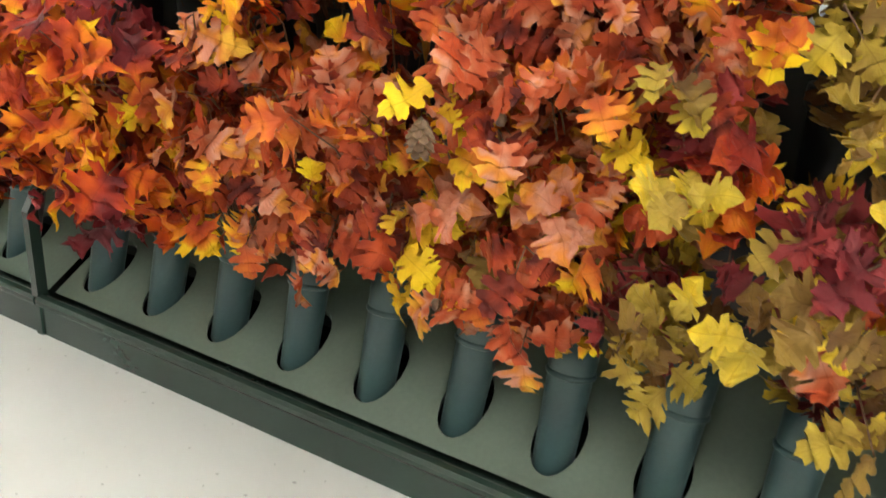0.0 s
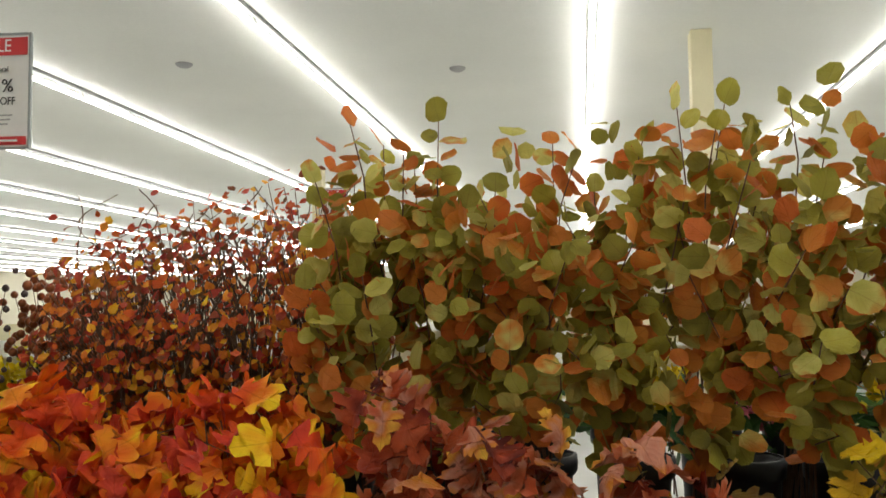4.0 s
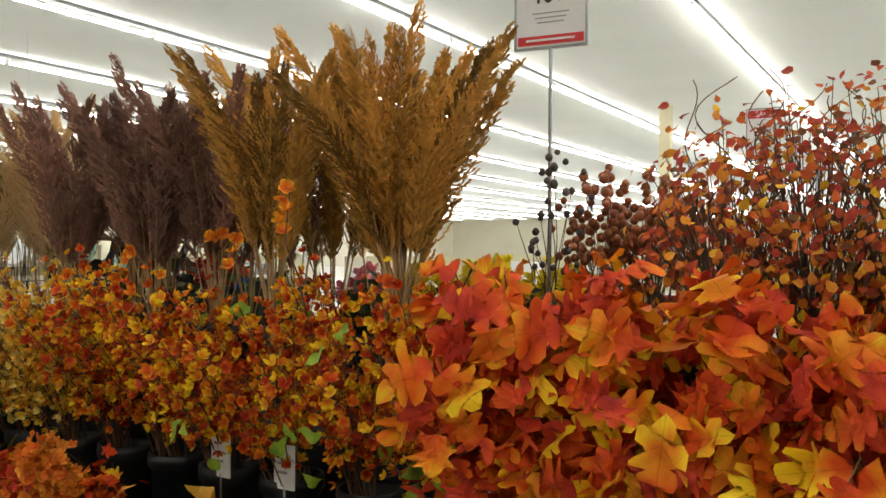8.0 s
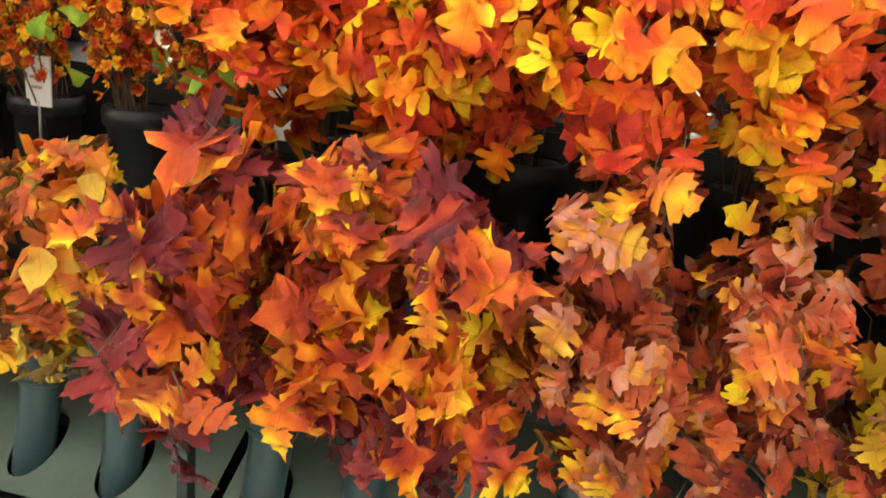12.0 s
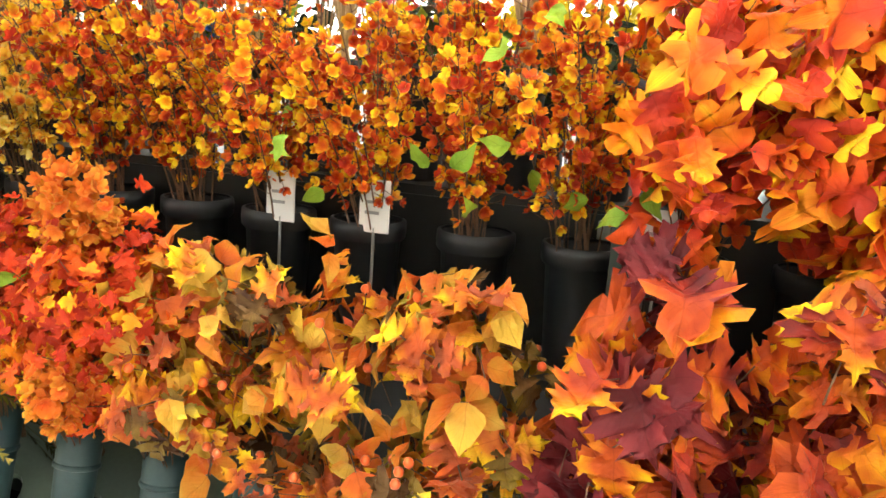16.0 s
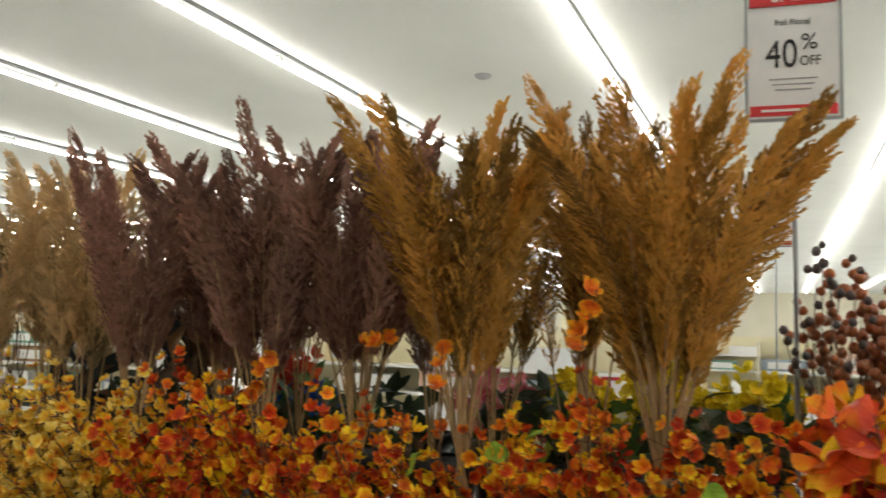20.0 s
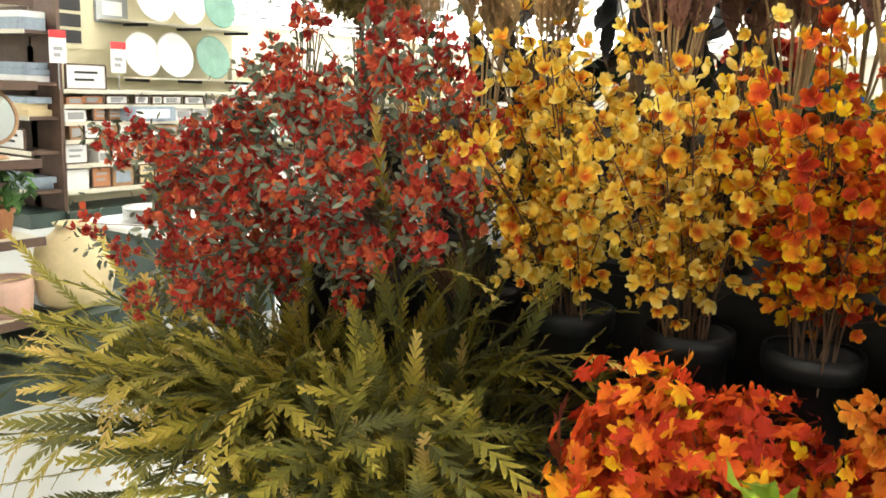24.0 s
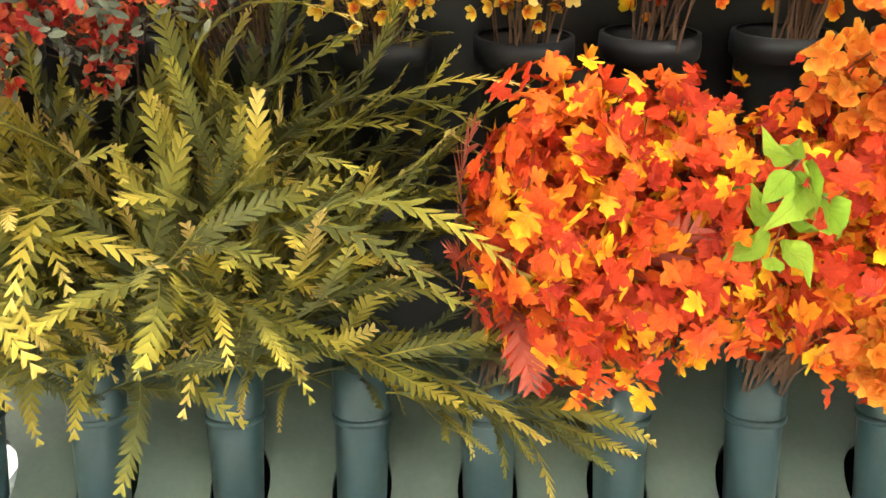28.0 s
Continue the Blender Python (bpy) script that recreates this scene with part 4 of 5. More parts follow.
def frond_data(seed, leaves=6, tall=0.46, size=0.195, broad=0.13, pairs=15):
    """A stalk that carries fishbone leaves along its upper part, the last one at its end."""
    r = random.Random(seed)
    arch, L = r.uniform(0.05, 0.85), tall * r.uniform(0.65, 1.15)

    def axis(t):
        return Vector((0.02 * math.sin(3 * t + seed), L * 0.5 * arch * t ** 2.2, L * (t - 0.2 * arch * t ** 3)))

    st = tube_path([axis(i / 8) for i in range(9)], 0.0021, 0.0011, 4)
    ch = [(st[0], st[1], [(0.2, 0.3)] * len(st[0]))]
    for i in range(leaves):
        t = 0.38 + 0.62 * i / (leaves - 1)
        d = (axis(t) - axis(t - 0.05)).normalized()
        if i < leaves - 1:
            a = i * 2.4 + r.uniform(-0.5, 0.5)
            d = (d + Vector((math.cos(a), math.sin(a) - 0.1, 0.1)) * r.uniform(0.25, 0.6)).normalized()
        part = lobed_leaf(size * r.uniform(0.75, 1.25), -r.uniform(0.5, 1.2) if i % 3 == 1 else r.uniform(-0.45, 0.35), pairs, r, broad)
        turn = d.to_track_quat("Z", "Y").to_matrix()
        m = np.array(turn @ Matrix.Rotation(r.uniform(-0.7, 0.7), 3, "Z"))
        ch.append(((np.asarray(part[0]) @ m.T + np.array(axis(t))).tolist(), part[1], part[2]))
    return merge(ch)


FRONDS = []
for k in range(12):
    d = frond_data(k)
    FRONDS.append(mesh("frond", *d[:2], M["fern"], d[2]))
RFRONDS = []
for k in range(3):
    d = frond_data(k + 20, 3, 0.22, 0.2, 0.3, 12)
    RFRONDS.append(mesh("frond", *d[:2], M["redfern"], d[2]))


def fern(at, n, label, which=FRONDS, size=1.0, lo=0.0, hi=0.62, to=-1.571, wide=0.95):
    ob = thing("fern_bunch", at, label, "artificial fern", "fern bunches")
    for k in range(n):
        a = to + rng.normal() * wide
        lean = lo + (hi - lo) * rng.random() * (1 if k % 8 else 1.9)
        m = pose(rng.uniform(-0.025, 0.025), rng.uniform(-0.025, 0.025), -0.1) @ Matrix.Rotation(a - math.pi / 2, 4, "Z") @ Matrix.Rotation(-lean, 4, "X") @ Matrix.Scale(size * rng.uniform(0.8, 1.25), 4)
        put("frond", which[int(rng.integers(len(which)))], ob, m)
    return ob


for x in TUBE_X:
    if x < -3.7:
        fern((x, 0.1, 0.42), 80 if x > -3.9 else 52, "green and gold artificial fern bunch in a tube", to=-0.6 if x > -3.9 else -1.6, wide=1.15, hi=0.64, size=1.1)
fern((-3.61, 0.1, 0.42), 4, "a few fern fronds in an almost empty tube", to=-1.2, wide=0.6, lo=0.5, hi=1.1, size=0.8)
fern((-3.42, -0.05, 0.66), 4, "dusty red artificial fern fronds among the maple", RFRONDS, 0.75, 0.0, 0.5, -1.3, 0.9)
c = (-3.12, -0.3, 0.83)
bunch("leaf_sprig", (-3.1, -0.06, 0.7), c, (0.06, 0.035, 0.08), 15, [L_GREEN], 0.05, "bright green artificial leaf sprig among red maple", "artificial plant", "", loose=0.9)
spray("hydrangea", (-3.0, 0.0, 0.75), (-2.97, -0.16, 0.93), (0.075, 0.06, 0.07), 120, D_FLOW, 0.026, "hydr", "orange artificial hydrangea head among red maple", "artificial flowers", "", "blossoms")
spray("hydrangea", (-2.95, 0.0, 0.6), (-2.93, -0.24, 0.62), (0.05, 0.045, 0.06), 80, D_FLOW, 0.026, "hydr", "orange artificial hydrangea head among red maple", "artificial flowers", "", "blossoms")

for x in (-2.04, -2.115):
    ob = thing("steel_post", (x, 0.282, 0.66), "grey steel post at the seam of the stand", "post", "seam posts")
    box("post_body", -0.012, 0.012, -0.012, 0.012, 0.0, 0.275, M["steel"], ob, bev=0.002)
    box("post_foot", -0.018, 0.018, -0.016, 0.016, 0.0, 0.006, M["steel"], ob)

# ---- middle tier ----
for x in BUCKET_X:
    rim = (x, 0.19, 0.89)
    if x > 0.12:
        continue
    if x > -0.5:
        bunch("leaf_bunch", rim, (x, 0.05, 1.07), (0.16, 0.16, 0.24), 85, [L_OLIVE, L_OLIVE, L_YEL], 0.064, "olive and gold artificial leaf bunch in a bucket", "artificial plant", "leaf bunches", inner=60)
    elif x > -1.15:
        bunch("leaf_bunch", rim, (x, 0.0, 1.06), (0.16, 0.17, 0.3), 135, [L_OAK] * 5 + [L_OAKO], 0.07, "russet and mauve artificial oak bunch in a bucket", "artificial plant", "leaf bunches", inner=60)
    elif x > -2.15:
        bunch("leaf_bunch", rim, (x, -0.02, 1.165), (0.16, 0.19, 0.25), 150, [L_BIG], 0.07, "orange and yellow broad artificial leaf bunch in a bucket", "artificial plant", "leaf bunches", inner=60, droop=0.35, loose=0.4)
    elif x > -3.3:
        ob = stem_spray("blossom_bunch", rim, (x, 0.02, 1.36), (0.16, 0.2, 0.1), 20, 26, D_FLOW + D_BUD, 0.023, "bloom", "orange artificial blossom sprays in a black bucket", "artificial flowers", "blossom bunches", start=0.36)
        for p, nor, tip in spots(6 if x > -2.6 else 0, (x, 0.0, 1.17), (0.15, 0.19, 0.2), rim, shell=0.9):
            put("green_leaf", L_GREEN[int(rng.integers(len(L_GREEN)))], ob, aim(Vector(p) - Vector(rim), nor, tip, 0.05))
    elif x > -3.75:
        stem_spray("blossom_bunch", rim, (x, 0.0, 1.35), (0.18, 0.2, 0.1), 24, 27, D_FLOW + D_BUD, 0.023, "bloomy", "yellow artificial blossom sprays in a black bucket", "artificial flowers", "blossom bunches", start=0.36)
    else:
        sp = ((x - 0.02, -0.07, 1.17 + 0.3 * (x + 3.75)), (0.23, 0.23, 0.22))
        ob = thing("berry_bunch", rim, "red artificial blossom spray with sage leaves", "artificial flowers", "berry sprays")
        heads = spots(60, *sp, rim, shell=0.45)
        put_twigs = twigs((0, 0, 0), [(np.array(p) - np.array(rim), 0, 0) for p, _, _ in heads], 1, 0.002, 0.001)
        tagged(put("twig_mass", mesh("twig_mass", *put_twigs, M["stem"]), ob), kind="stuff")
        red, grey = [], []
        for p, _, _ in heads:
            for datas, n, size, far, out in ((D_FLOW + D_BUD, 22, 0.0155, 0.032, red), (D_SAGE, 23, 0.0185, 0.06, grey)):
                for q, nor, tip in spots(n, p, (far, far, far), rim, shell=0.1, loose=0.9):
                    d = datas[int(rng.integers(len(datas)))]
                    m = np.array(aim(Vector(q) - Vector(rim), nor, tip, size * rng.uniform(0.7, 1.25)))
                    out.append(((np.asarray(d[0]) @ m[:3, :3].T + m[:3, 3]).tolist(), d[1], d[2]))
        for nm, key, ch in (("blossoms", "berryred", red), ("sage_leaves", "sage", grey)):
            v, f, u = merge(ch)
            tagged(put(nm, mesh(nm, v, f, M[key], u), ob, label="grey-green sage leaves" if key == "sage" else ""), kind="stuff")

# single sprigs that stand above the rest
def sprig(x, y, z0, pts, key, n, size, label):
    ob = thing("flower_sprig", (x, y, z0), label, "artificial flowers", "tall sprigs")
    path = [Vector(p) for p in pts]
    put("stalk", mesh("stalk", *tube_path(path, 0.0018, 0.001, 4), M["stem"]), ob)
    for k in range(n):
        p = path[-1] + (path[-2] - path[-1]) * (k / n) + Vector((rng.uniform(-0.012, 0.012), rng.uniform(-0.012, 0.012), 0))
        d = D_FLOW[k % 4]
        put("blossom", mesh("blossom", d[0], d[1], M[key], d[2]), ob, aim(p, rng.normal(size=3) * 0.6 + np.array((0, -1, 0.3)), rng.normal(size=3), size))
    return ob


sprig(-2.36, 0.0, 1.25, [(0, 0, 0), (0.01, -0.05, 0.12), (0.0, -0.08, 0.19), (0.03, -0.1, 0.29)], "bloom", 5, 0.03, "tall orange blossom sprig above the sprays")
sprig(-2.86, 0.1, 1.25, [(0, 0, 0), (-0.01, 0.0, 0.1), (0.02, 0.05, 0.19), (0.08, 0.08, 0.21)], "bloom", 4, 0.03, "tall orange blossom sprig above the sprays")
sprig(-2.97, 0.03, 1.25, [(0, 0, 0), (0.0, 0.0, 0.08), (0.01, 0.02, 0.17)], "bloom", 4, 0.032, "tall orange blossom sprig above the sprays")
sprig(-2.62, 0.05, 1.25, [(0, 0, 0), (0.0, 0.0, 0.1), (0.0, 0.0, 0.2)], "bloom", 3, 0.03, "tall orange blossom sprig above the sprays")


# ---- plumes ----
def plume_data(seed, length=0.5):
    """A feathery grass head: short side sprays of fine barbs round a bent axis, widest below the middle, with a thin tip."""
    r = random.Random(seed)
    ch = []
    bend, bend2 = r.uniform(0.03, 0.15), r.uniform(-0.05, 0.05)
    for k in range(165):
        t = ((k + r.random()) / 165) ** 0.95
        wide = 0.045 * (math.sin(math.pi * (0.1 + t * 0.87)) ** 0.75) * (1.15 - 0.5 * t)
        a = r.uniform(0, 2 * math.pi)
        ax = Vector((bend * t * t, bend2 * t * t, length * t))
        out = Vector((math.cos(a), math.sin(a), 0))
        L = r.uniform(0.04, 0.075) * (1.1 - 0.5 * t)
        q0, q1 = ax, ax + out * wide * r.uniform(0.6, 1.2) + Vector((bend * t * 0.3, 0, L))
        for s in range(13):
            u = (s + r.random()) / 13
            p0 = q0.lerp(q1, u) + out * 0.006 * math.sin(math.pi * u)
            d = (q1 - q0).normalized() + Vector((r.uniform(-0.5, 0.5), r.uniform(-0.5, 0.5), r.uniform(-0.2, 0.2)))
            d = d.normalized() * r.uniform(0.009, 0.018) * (1.15 - 0.4 * u)
            side = d.orthogonal().normalized() * r.uniform(0.0016, 0.0032)
            v = [p0 - side * 0.5, p0 + side * 0.5, p0 + d * 0.55 + side, p0 + d * 0.55 - side, p0 + d]
            ch.append(([tuple(q) for q in v], [(0, 1, 2, 3), (3, 2, 4)]))
    return merge(ch)[:2]


PLUMES = {}
for key in ("ochre", "purple", "beige"):
    PLUMES[key] = [mesh("plume", *plume_data(k + 11), M[key]) for k in range(5)]
STALK = mesh("stalk", *tube_path([(0, 0, -0.34), (0, 0, 0.0), (0, 0, 0.3)], 0.0035, 0.002, 5), M["straw"])


def pampas(x, y, z, key, n, colour, fan=0.3, size=1.0):
    ob = thing("pampas_bunch", (x, y, z), colour + " dried pampas grass bunch in a bucket", "dried grass", colour + " pampas bunches")
    for k in range(n):
        a = 2 * math.pi * (k + rng.random()) / n
        lean = fan * (0.1 + 0.9 * rng.random() ** 0.7) * (1 - 0.35 * abs(math.sin(a)))
        r = 0.075 * lean / fan
        m = pose(r * math.cos(a), r * math.sin(a), rng.uniform(-0.03, 0.05)) @ Matrix.Rotation(lean, 4, Vector((-math.sin(a), math.cos(a), 0))) @ pose(0, 0, 0, 0, 0, math.degrees(a) + rng.uniform(-40, 40)) @ Matrix.Scale(size * rng.uniform(0.74, 0.92), 4)
        tagged(put("plume", PLUMES[key][k % 5], ob, m), kind="stuff")
        put("stalk", STALK, ob, m)
    return ob


for x, y, n, fan in ((-2.28, 0.2, 28, 0.42), (-2.46, 0.42, 11, 0.2), (-2.64, 0.2, 20, 0.36), (-2.66, 0.45, 9, 0.25)):
    pampas(x, y, 1.41, "ochre", n, "ochre brown", fan)
for x, y in ((-2.9, 0.28), (-3.08, 0.22), (-3.25, 0.3), (-3.42, 0.22), (-2.82, 0.5), (-3.0, 0.5), (-3.18, 0.52), (-3.36, 0.5)):
    pampas(x, y, 1.39, "purple", 13 if y < 0.4 else 8, "purple brown", 0.33)
for x, y in ((-3.74, 0.4), (-3.9, 0.44), (-4.06, 0.38)):
    pampas(x, y, 1.36, "beige", 8, "pale beige", 0.2, 1.08)

# ---- top tier leaves ----
for x in np.arange(-1.07, 0.1, 0.165):
    bunch("leaf_bunch", (x, 0.4, 1.2), (x, 0.2, 1.545), (0.15, 0.19, 0.35), 120, [L_EUC], 0.045, "green and orange round-leaf artificial branch in a bucket", "artificial plant", "round-leaf branches", droop=0.0, rise=0.6, per=8, along=0.75, loose=0.85, shell=0.35, inner=330)
for k, x in enumerate((-1.63, -1.48, -1.33, -1.18)):
    spray("twig_bunch", (x, 0.4, 1.2), (x, 0.32, 1.45 + 0.015 * k), (0.16, 0.18, 0.25 + 0.01 * k), 700, D_OV, 0.0195, "twig", "curly twig bunch with orange and red leaves", "artificial plant", "twig bunches", every=4, droop=0.1)
# curling bare tips over the twig bunches
for x in (-1.58, -1.5, -1.42, -1.34, -1.27, -1.2):
    ob = thing("curly_branch", (x, 0.34, 1.5), "dark curly bare willow twig above the leaves", "artificial plant", "curly twigs")
    for k in range(6):
        a, r, s = rng.uniform(0, 6.28), rng.uniform(0.02, 0.045), rng.choice((-1, 1))
        x0, y0, top = rng.uniform(-0.1, 0.1), rng.uniform(-0.12, 0.1), rng.uniform(0.26, 0.42)
        pts = [(x0 + 0.3 * x0 * t + r * math.sin(a + 14 * t * s) * t, y0 + r * math.cos(a + 14 * t) * t, -0.15 + top * t) for t in np.linspace(0, 1.0, 30)]
        put("twig", mesh("twig", *tube_path(pts, 0.0024, 0.0012, 4), M["stem"]), ob)

# brown berries and grey pods behind the sign pole
BBERRY = mesh("berry", *lathe([(0.0, -0.014), (0.009, -0.011), (0.014, -0.002), (0.012, 0.007), (0.005, 0.013), (0.0, 0.014)], 9), M["brownb"], smooth=True)
POD = mesh("seed_pod", *lathe([(0.0, -0.011), (0.008, -0.008), (0.011, 0.0), (0.007, 0.008), (0.0, 0.012)], 7), M["pod"], smooth=True)


def berry_bunch(x, y, n, me, name, label, centre, radii):
    ob = thing("berry_bunch", (x, y, 1.2), label, "artificial plant", "berry stems")
    pl = spots(n, centre, radii, (x, y, 1.2), shell=0.2)
    b = np.array((x, y, 1.2))
    tagged(put("twig_mass", mesh("twig_mass", *twigs((0, 0, 0), [(p - b, 0, 0) for p, _, _ in pl], 3, 0.002, 0.001), M["stem"]), ob), kind="stuff")
    for p, nor, tip in pl:
        put(name, me, ob, Matrix.Translation(Vector(p - b)) @ Matrix.Scale(rng.uniform(0.65, 0.95), 4))


for x in (-1.97, -1.86, -1.74):
    berry_bunch(x, 0.62, 150, BBERRY, "berry", "shiny brown artificial berry stems in a bucket", (x, 0.6, 1.44), (0.1, 0.1, 0.18))
berry_bunch(-2.03, 0.42, 34, POD, "seed_pod", "dark grey artificial seed pod stems in a bucket", (-2.02, 0.44, 1.5), (0.08, 0.08, 0.18))

# the far side of the stand
FAR = [(-2.75, "pink", -0.02), (-2.55, "yellow", 0.0), (-2.35, "yellow", 0.02), (-2.15, "yellow", 0.0), (-1.35, "yellow", 0.0), (-1.1, "yellow", -0.03), (-0.8, "berryred", 0.0), (-0.5, "yellow", 0.0), (-3.3, "blue", -0.07), (-3.4, "berryred", 0.03), (-0.2, "pink", 0.0), (0.1, "yellow", 0.0)]
for x, key, dz in FAR:
    spray("flower_bunch", (x, 0.74, 1.2), (x, 0.78, 1.3 + dz), (0.1, 0.1, 0.08), 90, D_FLOW, 0.036, key, {"pink": "pink", "yellow": "bright yellow", "berryred": "deep red", "blue": "bright blue"}[key] + " artificial flower bunch on the far side", "artificial flowers", "far side flowers", "blossoms", stem="stem", every=6)
    spray("foliage_bunch", (x + 0.03, 0.76, 1.15), (x + 0.03, 0.78, 1.23), (0.12, 0.1, 0.08), 60, D_LANCE, 0.09, "foliage", "dark green artificial foliage on the far side", "artificial plant", "far side foliage", every=9)
for x in np.arange(-3.72, -2.05, 0.37):
    spray("foliage_bunch", (x, 0.6, 1.18), (x, 0.58, 1.24), (0.13, 0.08, 0.1), 90, D_LANCE, 0.075, "dark", "dark green artificial foliage behind the plumes", "artificial plant", "dark foliage", every=9)

# dried heads at the end of the stand
for x, y, z in ((-4.22, 0.42, 1.66), (-4.36, 0.38, 1.7), (-4.1, 0.5, 1.6), (-4.3, 0.5, 1.56), (-4.16, 0.36, 1.5)):
    spray("dried_bunch", (x, y, 1.2), (x, y, z), (0.1, 0.1, 0.09), 170, D_FLOW, 0.034, "drab", "drab olive dried hydrangea bunch in a bucket", "dried flowers", "dried hydrangeas", "blossoms", every=12)
L_MAG = leaf_set("magnolia_leaf", LANCE, M["magnolia"])
for x, y in ((-3.5, 0.52), (-3.62, 0.62), (-3.9, 0.56)):
    bunch("leaf_bunch", (x, y, 1.2), (x, y, 1.5), (0.14, 0.12, 0.25), 40, [L_MAG], 0.13, "dark artificial magnolia leaf branch in a bucket", "artificial plant", "magnolia branches")

# ---- signs ----


def words(text, size, mat, at, parent, name, turn=(90, 0, 0), wide=1.0):
    me = TEXT[text].copy()
    me.materials.append(M[mat])
    return put(name, me, parent, pose(*at, *turn) @ Matrix.Diagonal((wide * size, size, 1, 1)))


def sale_sign(x, y, z, number, turn=0.0, pole=1.0, lead="Fall Floral"):
    ob = thing("sale_sign", (x, y, z), "white and red sale sign in a chrome frame on a pole", "sign", "sale signs")
    ob.rotation_euler = (0, 0, radians(turn))
    w, h = 0.085, 0.14
    card = box("card", -w, w, -0.002, 0.002, -h, h, M["white"], ob)
    box("red_band", -w + 0.004, w - 0.004, -0.0045, -0.0025, h - 0.05, h - 0.006, M["red"], card)
    box("red_band", -w + 0.004, w - 0.004, -0.0045, -0.0025, -h + 0.005, -h + 0.026, M["red"], card)
    for a in ((-w - 0.006, -w, -h - 0.006, h + 0.006), (w, w + 0.006, -h - 0.006, h + 0.006), (-w, w, h, h + 0.006), (-w, w, -h - 0.006, -h)):
        box("frame_bar", a[0], a[1], -0.006, 0.006, a[2], a[3], M["steel"], ob, bev=0.0015)
    words("SALE", 0.045, "white", (0, -0.0055, h - 0.028), card, "lettering", wide=0.85)
    words(lead, 0.017, "ink", (0, -0.0035, h - 0.085), card, "lettering")
    words(number, 0.082, "ink", (-0.021, -0.0035, -0.012), card, "lettering", wide=0.75)
    words("%", 0.046, "ink", (0.031, -0.0035, 0.012), card, "lettering")
    words("OFF", 0.028, "ink", (0.032, -0.0035, -0.026), card, "lettering", wide=0.8)
    for k in range(3):
        box("text_line", -0.045 + 0.006 * k, 0.045 - 0.006 * k, -0.0035, -0.0025, -0.062 - 0.011 * k, -0.059 - 0.011 * k, M["grey"], card)
    box("text_line", -0.06, 0.06, -0.0058, -0.005, -h + 0.013, -h + 0.018, M["white"], card)
    put("pole", mesh("pole", *tube_path([(0, 0, -h - pole), (0, 0, -h)], 0.005, 0.005, 8), M["steel"], smooth=True), ob)


sale_sign(-2.068, 0.52, 2.05, "40", 5, 0.94)
sale_sign(-2.13, 3.6, 2.08, "50", 0, 1.94)
for x in (-2.72, -2.525, -2.006):
    ob = thing("price_card", (x, 0.112, 0.66), "white price card on a clear stem between the buckets", "price card", "price cards")
    put("card_stem", mesh("card_stem", *tube_path([(0, 0, 0), (0, 0, 0.24)], 0.003, 0.003, 5), M["steel"]), ob)
    box("card", -0.03, 0.03, -0.002, 0.002, 0.23, 0.33, M["white"], ob, bev=0.0008)
    for k in range(2):
        box("text_line", -0.018, 0.018 - 0.008 * k, -0.0035, -0.0025, 0.285 - 0.02 * k, 0.291 - 0.02 * k, M["grey"], ob)

# ---- the shop beyond ----


def column(x, y):
    ob = thing("column", (x, y, 0), "square cream painted shop column", "column", "columns", "structure")
    box("shaft", -0.12, 0.12, -0.12, 0.12, 0.0, H, M["cream"], ob, bev=0.01)
    box("base_board", -0.13, 0.13, -0.13, 0.13, 0.0, 0.12, M["gbase"], ob)


for x, y in ((0.76, 8.6), (-14.6, 5.4), (-22.0, 12.0), (-6.5, 17.0), (8.4, 8.6)):
    column(x, y)


def shelving(name, at, turn, length, levels, depth, label, back="cream", base=0.12, sides=True, rail="white", board_mat="slat"):
    """A shop shelf unit whose face looks along its own -y."""
    ob = thing(name, at, label, "shelf unit", "shelf units")
    ob.rotation_euler = (0, 0, radians(turn))
    top = levels[-1] + 0.34
    box("back_panel", 0, length, depth, depth + 0.03, 0, top, M[back], ob)
    box("plinth", 0, length, -0.06, depth, 0, base, M["gbase"], ob)
    for x in (0.0, length - 0.03) if sides else ():
        box("side_panel", x, x + 0.03, 0.0, depth, base, top, M["slat"], ob)
    for z in levels:
        box("shelf_board", 0.03, length - 0.03, 0, depth, z - 0.025, z, M[board_mat], ob, bev=0.003)
        box("price_rail", 0.03, length - 0.03, -0.012, -0.002, z - 0.03, z + 0.004, M[rail], ob)
    return ob


def lay(unit, ob, x, y, z, turn=0.0):
    ob.matrix_basis = Matrix.LocRotScale(Vector(unit.location), Euler(unit.rotation_euler), None) @ pose(x, y, z, 0, 0, turn)
    return ob


def goods_box(w, d, h, mat, label, trim=None):
    ob = thing("boxed_item", (0, 0, 0), label, "box", "shelf goods")
    box("carton", -w / 2, w / 2, -d / 2, d / 2, 0, h, M[mat], ob, bev=0.004)
    if trim:
        box("print_panel", -w * 0.36, w * 0.36, -d / 2 - 0.004, -d / 2 - 0.001, h * 0.2, h * 0.8, M[trim], ob)
    return ob


def vase(prof, mat, label, name="vase"):
    ob = thing(name, (0, 0, 0), label, name.replace("_", " "), "shelf pottery")
    put("body", mesh("body", *lathe(prof, 20), M[mat], smooth=True), ob)
    return ob


